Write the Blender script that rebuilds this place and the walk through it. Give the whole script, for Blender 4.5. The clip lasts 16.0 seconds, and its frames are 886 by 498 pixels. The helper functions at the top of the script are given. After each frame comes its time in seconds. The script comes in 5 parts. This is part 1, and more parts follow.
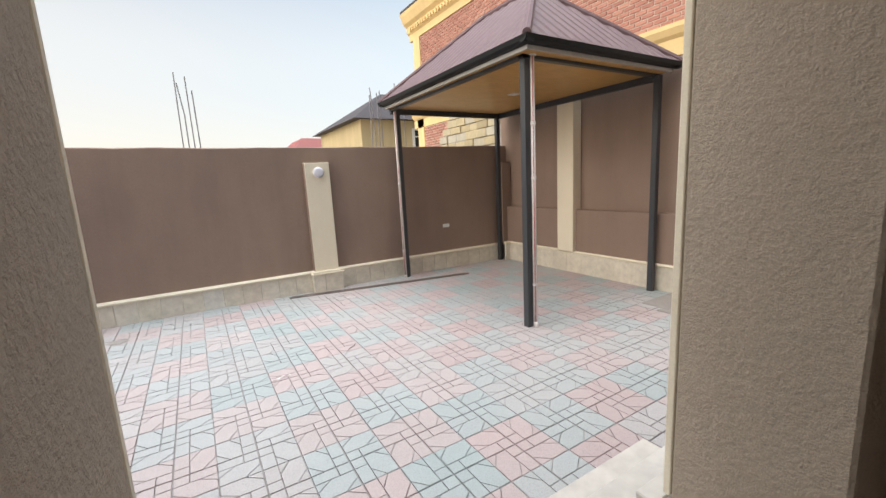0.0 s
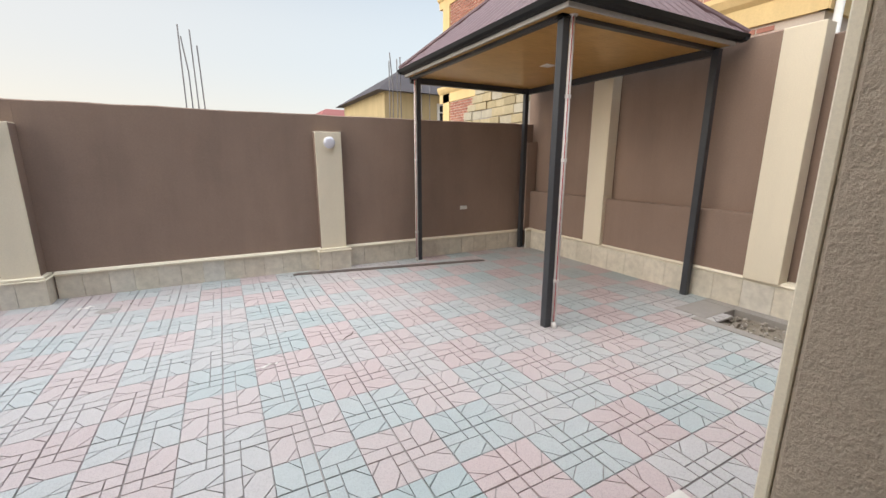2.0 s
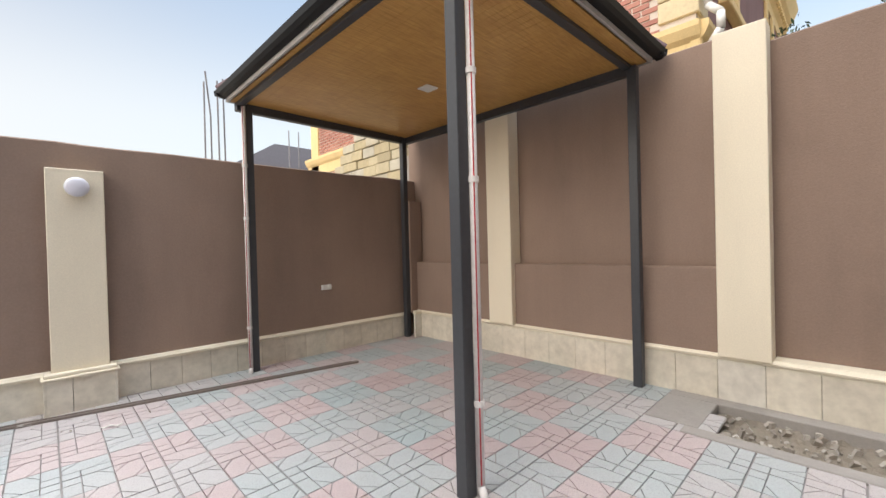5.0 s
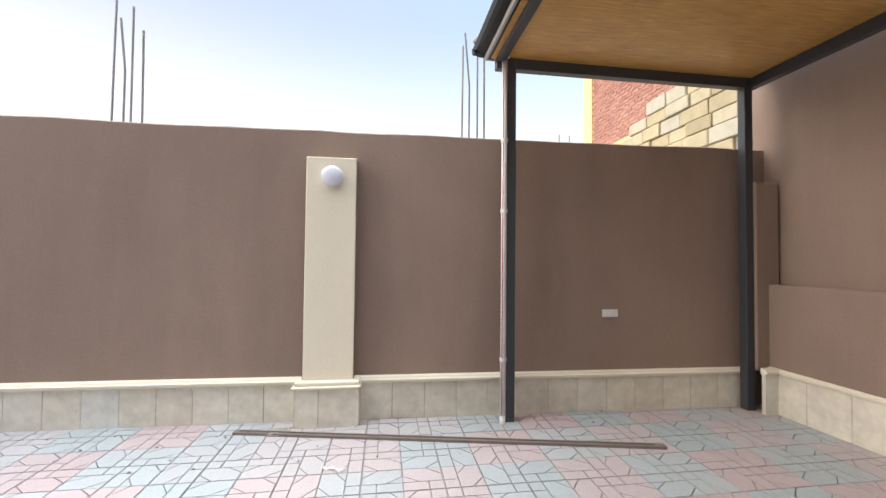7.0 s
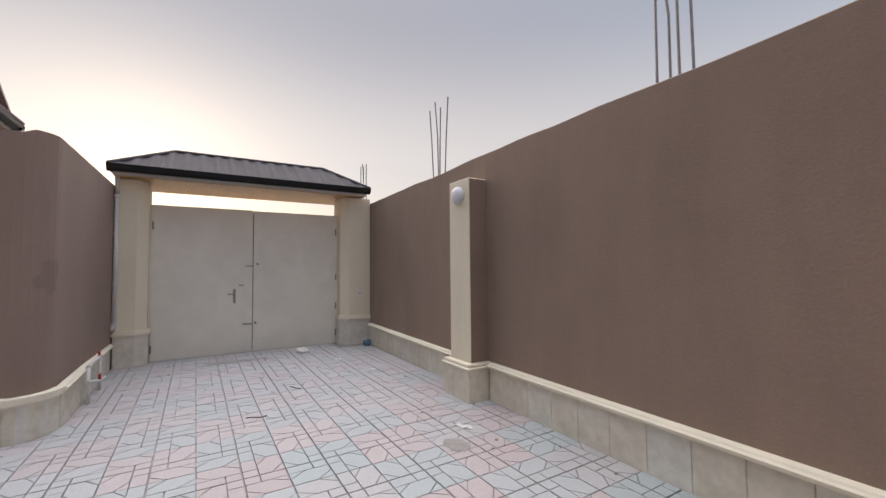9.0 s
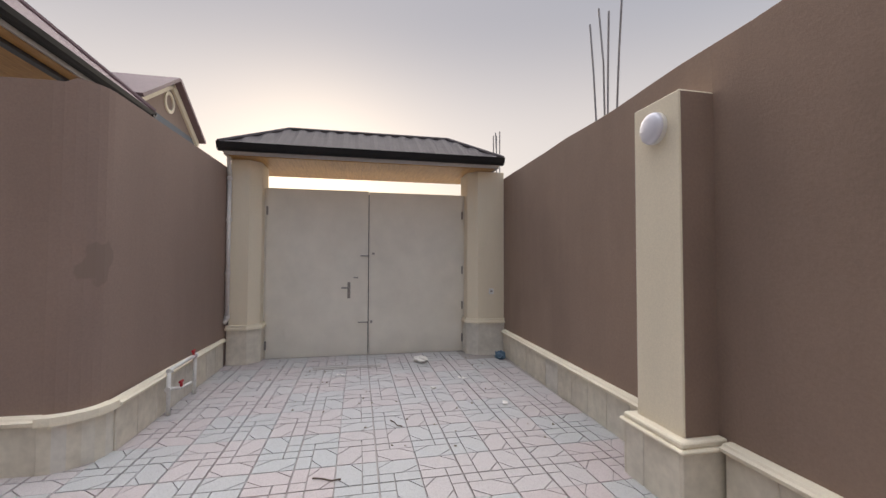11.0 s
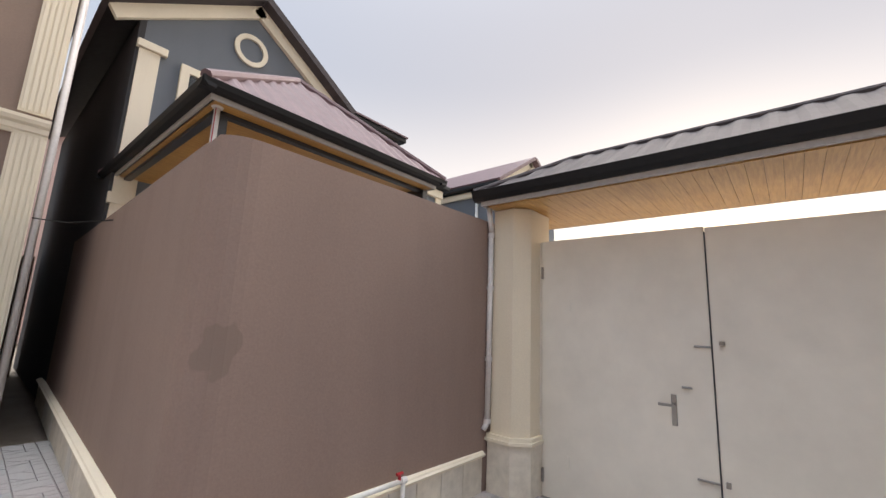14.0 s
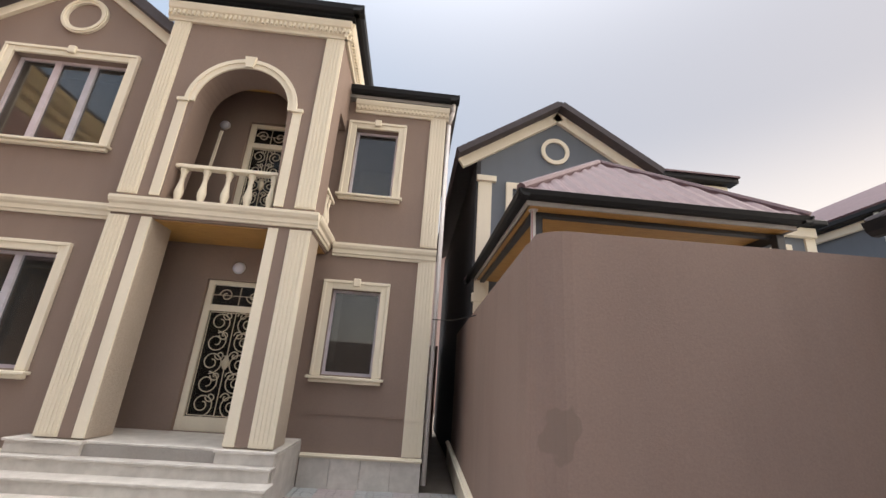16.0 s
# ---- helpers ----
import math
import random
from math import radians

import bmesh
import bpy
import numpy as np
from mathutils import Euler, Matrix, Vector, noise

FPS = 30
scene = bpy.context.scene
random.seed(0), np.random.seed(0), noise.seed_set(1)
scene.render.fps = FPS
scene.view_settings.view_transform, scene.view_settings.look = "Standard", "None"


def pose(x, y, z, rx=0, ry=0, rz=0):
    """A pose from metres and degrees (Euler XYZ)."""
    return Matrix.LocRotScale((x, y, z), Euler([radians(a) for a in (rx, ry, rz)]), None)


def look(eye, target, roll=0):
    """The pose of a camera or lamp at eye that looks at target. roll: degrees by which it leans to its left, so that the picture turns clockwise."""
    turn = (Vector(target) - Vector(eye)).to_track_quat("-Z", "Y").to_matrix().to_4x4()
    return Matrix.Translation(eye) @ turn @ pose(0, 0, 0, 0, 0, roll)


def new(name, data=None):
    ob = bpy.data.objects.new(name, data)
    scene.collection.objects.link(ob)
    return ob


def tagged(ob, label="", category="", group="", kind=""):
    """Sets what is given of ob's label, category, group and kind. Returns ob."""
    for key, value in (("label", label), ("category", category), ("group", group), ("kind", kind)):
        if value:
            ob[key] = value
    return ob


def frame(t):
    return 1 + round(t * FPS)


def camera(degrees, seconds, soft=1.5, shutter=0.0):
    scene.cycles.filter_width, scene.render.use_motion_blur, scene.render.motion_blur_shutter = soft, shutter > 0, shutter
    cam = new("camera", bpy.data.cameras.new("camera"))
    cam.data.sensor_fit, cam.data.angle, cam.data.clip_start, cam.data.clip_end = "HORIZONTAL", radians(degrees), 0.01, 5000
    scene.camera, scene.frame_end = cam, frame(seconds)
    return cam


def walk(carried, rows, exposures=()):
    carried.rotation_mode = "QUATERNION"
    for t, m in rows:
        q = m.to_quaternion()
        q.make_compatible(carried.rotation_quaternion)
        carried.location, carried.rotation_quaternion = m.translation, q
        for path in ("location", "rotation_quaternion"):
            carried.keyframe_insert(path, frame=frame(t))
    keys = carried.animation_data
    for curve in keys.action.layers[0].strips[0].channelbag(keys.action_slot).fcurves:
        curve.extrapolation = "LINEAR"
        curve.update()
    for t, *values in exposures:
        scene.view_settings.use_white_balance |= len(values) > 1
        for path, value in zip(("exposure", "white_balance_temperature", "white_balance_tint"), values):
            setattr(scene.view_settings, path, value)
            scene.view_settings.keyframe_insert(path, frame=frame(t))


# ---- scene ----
cam = camera(95.2, 16.0)
PATH = [
    (0, (0.413, 0.076, 1.958), (1.433, 1.763, 1.619), -3.0),
    (0.5, (0.419, 0.082, 1.937), (1.641, 1.629, 1.599), -2.6),
    (1, (0.448, 0.066, 1.938), (1.683, 1.597, 1.575), -1.4),
    (1.5, (0.62, 0.238, 1.932), (1.737, 1.846, 1.526), 0.3),
    (2, (0.755, 0.484, 1.929), (1.682, 2.202, 1.495), 0.1),
    (2.5, (0.911, 0.757, 1.898), (1.923, 2.46, 1.629), -0.8),
    (3, (1.129, 0.979, 1.8), (2.322, 2.584, 1.824), -1.8),
    (3.5, (1.319, 1.225, 1.69), (2.698, 2.673, 1.701), -1.7),
    (3.7, (1.407, 1.325, 1.65), (2.838, 2.721, 1.622), -2.1),
    (6, (2.736, 3.0, 1.474), (3.986, 4.561, 1.491), 1.2),
    (6.5, (2.878, 3.428, 1.44), (3.704, 5.249, 1.475), 0.9),
    (7, (2.874, 3.875, 1.462), (3.157, 5.854, 1.517), 0.6),
    (7.5, (2.819, 4.269, 1.494), (2.508, 6.244, 1.558), -0.2),
    (8, (2.583, 4.624, 1.468), (1.685, 6.409, 1.562), -0.6),
    (8.5, (2.293, 4.895, 1.459), (0.895, 6.322, 1.548), -0.9),
    (9, (2.024, 5.099, 1.404), (0.318, 6.14, 1.496), -0.5),
    (9.5, (1.622, 5.323, 1.415), (-0.228, 6.08, 1.496), -0.5),
    (11.8, (-0.292, 6.116, 1.356), (-2.263, 6.446, 1.422), 0.5),
    (12, (-0.511, 6.222, 1.353), (-2.487, 6.524, 1.421), 0.5),
    (12.5, (-0.965, 6.366, 1.338), (-2.954, 6.559, 1.418), 0.8),
    (13, (-1.371, 6.411, 1.432), (-3.359, 6.229, 1.565), 1.3),
    (13.5, (-1.71, 6.499, 1.496), (-3.535, 5.719, 1.746), 2.0),
    (14, (-1.875, 6.437, 1.58), (-3.367, 5.15, 1.926), 2.5),
    (14.5, (-1.78, 6.397, 1.598), (-2.906, 4.805, 2.041), 3.5),
    (15, (-1.835, 6.408, 1.597), (-2.586, 4.629, 2.121), 4.0),
    (15.5, (-1.865, 6.459, 1.62), (-2.291, 4.591, 2.196), 4.0),
    (16, (-1.915, 6.505, 1.622), (-2.032, 4.603, 2.233), 4.0),
]
EXPOSURE = [(0.0, 0.48, 6350, 9), (1.5, 0.48, 6350, 9), (2.0, 0.36, 6300, 9), (3.0, 0.30, 6050, 7), (3.5, 0.28, 6350, 11), (6.0, 0.78, 6150, 9), (7.0, 0.86, 6050, 9), (7.5, 0.80, 5950, 7),
            (8.0, 0.36, 6250, 11), (8.5, 0.18, 6250, 13), (9.0, 0.0, 6300, 14), (12.0, 0.14, 6550, 13), (13.0, 0.54, 6400, 11), (13.5, 0.62, 6500, 12), (14.5, 0.50, 6600, 13), (16.0, 0.52, 6700, 13)]
walk(cam, [(t, look(eye, target, roll)) for t, eye, target, roll in PATH], EXPOSURE)

# ---- world and light ----
world = bpy.data.worlds.new("sky")
scene.world = world
world.use_nodes = True
wn = world.node_tree.nodes
wl = world.node_tree.links
sky = wn.new("ShaderNodeTexSky")
sky.sky_type = "NISHITA"
sky.sun_disc = False
sky.sun_elevation = radians(11)
sky.sun_rotation = radians(-96)
sky.air_density = 1.0
sky.dust_density = 1.2
sky.ozone_density = 1.5


# evening haze: an even veil, warm to the west, brighter towards the zenith as thin cloud is
def world_math(op, a, b):
    k = wn.new("ShaderNodeMath")
    k.operation = op
    for i, v in enumerate((a, b)):
        if isinstance(v, (int, float)):
            k.inputs[i].default_value = v
        else:
            wl.new(v, k.inputs[i])
    return k.outputs[0]


def world_ramp(fac, stops):
    r = wn.new("ShaderNodeValToRGB")
    e = r.color_ramp.elements
    r.color_ramp.interpolation = "EASE"
    e[0].position, e[0].color = stops[0][0], (*stops[0][1], 1)
    e[1].position, e[1].color = stops[-1][0], (*stops[-1][1], 1)
    for p, c in stops[1:-1]:
        e.new(p).color = (*c, 1)
    wl.new(fac, r.inputs["Fac"])
    return r.outputs["Color"]


wc = wn.new("ShaderNodeTexCoord")
ws = wn.new("ShaderNodeSeparateXYZ")
wl.new(wc.outputs["Generated"], ws.inputs[0])
east = world_ramp(ws.outputs["Z"], [(0.0, (0.80, 0.78, 0.74)), (0.22, (0.70, 0.76, 0.79)), (0.55, (0.40, 0.52, 0.68)), (0.78, (0.50, 0.57, 0.67)), (1.0, (1.0, 1.0, 1.0))])
west = world_ramp(ws.outputs["Z"], [(0.0, (0.95, 0.80, 0.62)), (0.25, (0.84, 0.76, 0.68)), (0.55, (0.49, 0.475, 0.485)), (0.78, (0.45, 0.45, 0.47)), (1.0, (1.0, 1.0, 1.0))])
side = world_math("MULTIPLY_ADD", ws.outputs["X"], -0.7)
side.node.inputs[2].default_value = 0.45
wm = wn.new("ShaderNodeMix")
wm.data_type = "RGBA"
wm.clamp_factor = True
wl.new(side, wm.inputs["Factor"])
mix_in = [q for q in wm.inputs if q.type == "RGBA"]
wl.new(east, mix_in[0])
wl.new(west, mix_in[1])
haze = [q for q in wm.outputs if q.type == "RGBA"][0]
glow = wn.new("ShaderNodeMath")
glow.operation = "POWER"
zpos = world_math("MAXIMUM", ws.outputs["Z"], 0.0)
wl.new(zpos, glow.inputs[0])
glow.inputs[1].default_value = 9.0
lift = world_math("MULTIPLY", glow.outputs[0], 5.0)
lift = world_math("ADD", lift, 0.80)
veil = wn.new("ShaderNodeBackground")
wl.new(haze, veil.inputs[0])
wl.new(lift, veil.inputs[1])
wn["Background"].inputs[1].default_value = 0.025
wl.new(sky.outputs[0], wn["Background"].inputs[0])
both = wn.new("ShaderNodeAddShader")
wl.new(wn["Background"].outputs[0], both.inputs[0])
wl.new(veil.outputs[0], both.inputs[1])
wl.new(both.outputs[0], wn["World Output"].inputs[0])

sun_data = bpy.data.lights.new("sun", "SUN")
sun_data.energy = 2.25
sun_data.angle = radians(60)
sun_data.color = (1.0, 0.90, 0.78)
sun = new("sun", sun_data)
sun.matrix_world = look((-22, 3, 14), (0, 2, 0))

# ---- materials ----
def nodes_of(name, rough=0.8, metal=0.0):
    m = bpy.data.materials.new(name)
    m.use_nodes = True
    n, l = m.node_tree.nodes, m.node_tree.links
    b = n["Principled BSDF"]
    b.inputs["Roughness"].default_value = rough
    b.inputs["Metallic"].default_value = metal
    return m, n, l, b


def noise_tex(n, l, scale, detail=4.0, rough=0.6, coord=None, stretch=None):
    if coord is None:
        g = n.new("ShaderNodeNewGeometry")
        coord = g.outputs["Position"]
    if stretch:
        mp = n.new("ShaderNodeMapping")
        mp.inputs["Scale"].default_value = stretch
        l.new(coord, mp.inputs["Vector"])
        coord = mp.outputs["Vector"]
    t = n.new("ShaderNodeTexNoise")
    t.inputs["Scale"].default_value = scale
    t.inputs["Detail"].default_value = detail
    t.inputs["Roughness"].default_value = rough
    l.new(coord, t.inputs["Vector"])
    return t.outputs["Fac"]


def ramp(n, l, fac, stops):
    r = n.new("ShaderNodeValToRGB")
    e = r.color_ramp.elements
    e[0].position, e[0].color = stops[0][0], (*stops[0][1], 1)
    e[1].position, e[1].color = stops[-1][0], (*stops[-1][1], 1)
    for p, c in stops[1:-1]:
        k = e.new(p)
        k.color = (*c, 1)
    l.new(fac, r.inputs["Fac"])
    return r.outputs["Color"]


def mix(n, l, a, b, fac, blend="MIX"):
    x = n.new("ShaderNodeMix")
    x.data_type, x.blend_type = "RGBA", blend
    if isinstance(fac, float):
        x.inputs["Factor"].default_value = fac
    else:
        l.new(fac, x.inputs["Factor"])
    for s, v in (("A", a), ("B", b)):
        i = [q for q in x.inputs if q.name == s and q.type == "RGBA"][0]
        if isinstance(v, tuple):
            i.default_value = (*v, 1)
        else:
            l.new(v, i)
    return [q for q in x.outputs if q.type == "RGBA"][0]


def bump(n, l, b, fac, strength=0.2, dist=0.01):
    k = n.new("ShaderNodeBump")
    k.inputs["Strength"].default_value = strength
    k.inputs["Distance"].default_value = dist
    l.new(fac, k.inputs["Height"])
    l.new(k.outputs["Normal"], b.inputs["Normal"])


def shade(c, f):
    return tuple(min(1.0, v * f) for v in c)


def plaster(name, c, grain=60.0, relief=0.25, dist=0.006, stain=0.2, rough=0.9, spread=0.1):
    m, n, l, b = nodes_of(name, rough)
    big = noise_tex(n, l, 0.7, 5, 0.6)
    streak = noise_tex(n, l, 1.0, 4, 0.6, stretch=(2.2, 2.2, 0.35))
    fine = noise_tex(n, l, grain, 5, 0.7)
    c1 = ramp(n, l, big, [(0.3, shade(c, 1 - spread)), (0.7, shade(c, 1 + spread))])
    c2 = ramp(n, l, streak, [(0.35, shade(c, 1 - stain)), (0.6, shade(c, 1.05))])
    c3 = mix(n, l, c1, c2, 0.5)
    c4 = ramp(n, l, fine, [(0.3, (0.82, 0.82, 0.82)), (0.7, (1, 1, 1))])
    l.new(mix(n, l, c3, c4, 0.7, "MULTIPLY"), b.inputs["Base Color"])
    bump(n, l, b, fine, relief, dist)
    return m


def pieces(name, c, vary=0.18, tint=None, grain=25.0, rough=0.7, relief=0.2, island=False):
    """Material for single pieces: each one takes its own tone."""
    m, n, l, b = nodes_of(name, rough)
    if island:
        r = n.new("ShaderNodeNewGeometry").outputs["Random Per Island"]
    else:
        r = n.new("ShaderNodeObjectInfo").outputs["Random"]
    t2 = tint or shade(c, 1 + vary)
    base = ramp(n, l, r, [(0.0, shade(c, 1 - vary)), (0.5, c), (1.0, t2)])
    f = noise_tex(n, l, grain, 5, 0.65)
    big = noise_tex(n, l, 2.5, 4, 0.6)
    k = ramp(n, l, f, [(0.3, (0.8, 0.8, 0.8)), (0.65, (1, 1, 1))])
    k2 = ramp(n, l, big, [(0.3, (0.84, 0.83, 0.82)), (0.65, (1, 1, 1))])
    o = mix(n, l, base, k, 0.8, "MULTIPLY")
    o = mix(n, l, o, k2, 0.8, "MULTIPLY")
    l.new(o, b.inputs["Base Color"])
    bump(n, l, b, f, relief, 0.004)
    return m


def paint(name, c, rough=0.45, metal=0.0, grain=30.0, vary=0.12, relief=0.05, gloss=0.5):
    m, n, l, b = nodes_of(name, rough, metal)
    b.inputs["Specular IOR Level"].default_value = gloss
    f = noise_tex(n, l, grain, 5, 0.6)
    g = noise_tex(n, l, 2.0, 4, 0.6)
    c1 = ramp(n, l, f, [(0.3, shade(c, 1 - vary)), (0.7, shade(c, 1 + vary * 0.5))])
    c2 = ramp(n, l, g, [(0.3, (0.88, 0.88, 0.88)), (0.7, (1, 1, 1))])
    l.new(mix(n, l, c1, c2, 0.8, "MULTIPLY"), b.inputs["Base Color"])
    bump(n, l, b, f, relief, 0.003)
    return m


def g_x(n, l):
    s = n.new("ShaderNodeSeparateXYZ")
    l.new(n.new("ShaderNodeNewGeometry").outputs["Position"], s.inputs[0])
    return s.outputs["X"]


def paver_material(name, island):
    m, n, l, b = nodes_of(name, 0.72)
    if island:
        r = n.new("ShaderNodeNewGeometry").outputs["Random Per Island"]
    else:
        r = n.new("ShaderNodeObjectInfo").outputs["Random"]
    cell = n.new("ShaderNodeTexWhiteNoise")
    cell.noise_dimensions = "2D"
    g = n.new("ShaderNodeNewGeometry")
    off = n.new("ShaderNodeVectorMath")
    off.operation = "MULTIPLY_ADD"
    off.inputs[1].default_value = (1 / TILE, 1 / TILE, 0)
    off.inputs[2].default_value = (200.0 - TILE_X / TILE, 200.0 - TILE_Y / TILE, 0)
    l.new(g.outputs["Position"], off.inputs[0])
    fl = n.new("ShaderNodeVectorMath")
    fl.operation = "FLOOR"
    l.new(off.outputs[0], fl.inputs[0])
    l.new(fl.outputs[0], cell.inputs["Vector"])
    sep = n.new("ShaderNodeSeparateXYZ")
    l.new(fl.outputs[0], sep.inputs[0])

    def calc(op, a, b2):
        k = n.new("ShaderNodeMath")
        k.operation = op
        for i, v in enumerate((a, b2)):
            if isinstance(v, (int, float)):
                k.inputs[i].default_value = v
            else:
                l.new(v, k.inputs[i])
        return k.outputs[0]

    turn = calc("MODULO", calc("ADD", sep.outputs["X"], sep.outputs["Y"]), 2.0)
    value = calc("ADD", calc("MULTIPLY", cell.outputs["Value"], 0.55), calc("MULTIPLY", turn, 0.45))
    base = ramp(n, l, value, [(0.0, (0.48, 0.37, 0.365)), (0.30, (0.51, 0.41, 0.405)), (0.45, (0.49, 0.445, 0.44)),
                                   (0.55, (0.425, 0.465, 0.47)), (1.0, (0.36, 0.445, 0.455))])
    one = ramp(n, l, r, [(0.0, (0.92, 0.92, 0.92)), (1.0, (1.0, 1.0, 1.0))])
    base = mix(n, l, base, one, 0.7, "MULTIPLY")
    dust = noise_tex(n, l, 0.55, 5, 0.6)
    df = ramp(n, l, dust, [(0.35, (0.12, 0.12, 0.12)), (0.7, (0.6, 0.6, 0.6))])
    along = n.new("ShaderNodeMapRange")
    along.inputs["From Min"].default_value, along.inputs["From Max"].default_value = 2.2, -3.0
    along.inputs["To Min"].default_value, along.inputs["To Max"].default_value = 0.0, 0.72
    l.new(calc("ADD", g_x(n, l), calc("MULTIPLY", dust, 2.0)), along.inputs["Value"])
    base = mix(n, l, base, (0.49, 0.46, 0.455), df)
    base = mix(n, l, base, (0.455, 0.44, 0.445), along.outputs[0])
    f = noise_tex(n, l, 140, 3, 0.7)
    sp = ramp(n, l, f, [(0.38, (0.74, 0.74, 0.74)), (0.5, (0.95, 0.95, 0.95)), (0.66, (1.0, 1.0, 1.0))])
    base = mix(n, l, base, sp, 0.8, "MULTIPLY")
    l.new(base, b.inputs["Base Color"])
    bump(n, l, b, f, 0.25, 0.004)
    return m


def wood_ceiling_material():
    m, n, l, b = nodes_of("varnished wood lining", 0.38)
    s = noise_tex(n, l, 6.0, 6, 0.65, stretch=(0.7, 9.0, 3.0))
    k = noise_tex(n, l, 3.0, 3, 0.5)
    c = ramp(n, l, s, [(0.3, (0.40, 0.21, 0.055)), (0.5, (0.52, 0.29, 0.085)), (0.7, (0.62, 0.37, 0.12))])
    d = ramp(n, l, k, [(0.3, (0.85, 0.82, 0.8)), (0.7, (1, 1, 1))])
    l.new(mix(n, l, c, d, 0.8, "MULTIPLY"), b.inputs["Base Color"])
    bump(n, l, b, s, 0.08, 0.002)
    return m


def glass_material(name, ior, tone):
    m, n, l, b = nodes_of(name, 0.03)
    b.inputs["Base Color"].default_value = (*tone, 1)
    b.inputs["Transmission Weight"].default_value = 0.9
    b.inputs["IOR"].default_value = ior
    return m


TILE, TILE_X, TILE_Y = 0.54, 0.85, 2.96
BROWN = plaster("brown plaster", (0.288, 0.205, 0.16), grain=55, relief=0.32, dist=0.007, stain=0.16, spread=0.20)
# pier colour raised well above HOUSE to stand for light on its sides
ROUGH = plaster("coarse brown render", (0.54, 0.46, 0.37), grain=38, relief=1.0, dist=0.02, stain=0.10)
HOUSE = plaster("taupe render", (0.275, 0.205, 0.168), grain=70, relief=0.3, dist=0.005, stain=0.08)
CREAM = plaster("cream plaster", (0.81, 0.73, 0.575), grain=90, relief=0.15, dist=0.004, stain=0.06, spread=0.04)
TRIM = plaster("cream stone trim", (0.84, 0.77, 0.62), grain=120, relief=0.12, dist=0.003, stain=0.07, spread=0.05)
GATEPAINT = paint("off-white gate paint", (0.82, 0.78, 0.69), 0.5, 0.0, 3.0, 0.05)
CLAD = pieces("beige stone cladding", (0.79, 0.73, 0.61), 0.09, (0.76, 0.73, 0.66), grain=10)
MARBLE = pieces("pale limestone slab", (0.68, 0.65, 0.60), 0.06, grain=5, rough=0.45, relief=0.06)
JOINT = plaster("joint mortar", (0.35, 0.325, 0.30), grain=40, stain=0.2)
PAVEJOINT = plaster("dusty paving joint", (0.34, 0.315, 0.30), grain=40, stain=0.2)
SOIL = plaster("grey gravel soil", (0.30, 0.26, 0.21), grain=22, relief=1.0, dist=0.03, stain=0.25, spread=0.25)
STEEL = paint("anthracite steel paint", (0.045, 0.048, 0.055), 0.42, 0.0)
GUTTER = paint("black gutter", (0.014, 0.015, 0.017), 0.5, gloss=0.25)
FASCIA = paint("grey fascia", (0.42, 0.40, 0.38), 0.5)
ROOFRED = paint("dark plum roof sheet", (0.175, 0.118, 0.128), 0.5, 0.0, 8, gloss=0.2)
ROOFGREY = paint("dark grey roof sheet", (0.085, 0.075, 0.08), 0.6, 0.0, 8, gloss=0.12)
WOOD = wood_ceiling_material()
WHITE = paint("white plastic", (0.78, 0.77, 0.74), 0.35)
PIPE = paint("dusty white pipe", (0.74, 0.71, 0.69), 0.4)
RED = paint("red plastic", (0.45, 0.02, 0.03), 0.35)
CHROME = paint("brushed metal", (0.32, 0.305, 0.285), 0.35, 0.7)
REBAR = paint("grey steel rod", (0.30, 0.29, 0.30), 0.6, 0.2)
LAMP = paint("opal lamp glass", (0.70, 0.70, 0.78), 0.3, 0.0, 30, 0.02)
GLASS = glass_material("window glass", 1.7, (0.28, 0.28, 0.27))
DOORGLASS = glass_material("door glass", 1.3, (0.12, 0.12, 0.115))
# near-black colour stands for the shade inside the rooms
ROOMSHADE = plaster("dim interior plaster", (0.08, 0.06, 0.045), grain=30)
BRICK = pieces("red brick", (0.46, 0.20, 0.15), 0.18, (0.52, 0.26, 0.19), grain=40, island=True)
BRICKJ = plaster("pale mortar", (0.68, 0.60, 0.52), grain=40)
OCHRE = plaster("ochre stone trim", (0.80, 0.61, 0.31), grain=40, relief=0.2, stain=0.12)
QUOIN = pieces("ochre quoin block", (0.68, 0.57, 0.36), 0.10, grain=14)
STONE = pieces("yellow limestone block", (0.52, 0.44, 0.27), 0.25, (0.50, 0.47, 0.38), grain=9, relief=0.6)
PURPLE = plaster("mauve render", (0.26, 0.15, 0.145), grain=50)
BLUE = plaster("slate blue render", (0.155, 0.175, 0.20), grain=60, stain=0.08)
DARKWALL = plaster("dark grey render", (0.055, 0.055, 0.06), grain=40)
SAND = plaster("sand coloured render", (0.58, 0.47, 0.27), grain=40)
LEAF = pieces("conifer leaf", (0.045, 0.075, 0.03), 0.4, (0.08, 0.11, 0.05), grain=30, island=True)
BARK = plaster("bark", (0.12, 0.09, 0.07), grain=30)
PAPER = paint("paper scrap", (0.72, 0.70, 0.66), 0.7)
TIMBER = paint("weathered timber", (0.20, 0.165, 0.145), 0.75)
IRON = paint("cream wrought iron", (0.62, 0.55, 0.42), 0.4)
FILM = pieces("protective film strip", (0.62, 0.60, 0.66), 0.1, (0.72, 0.62, 0.66), grain=12)


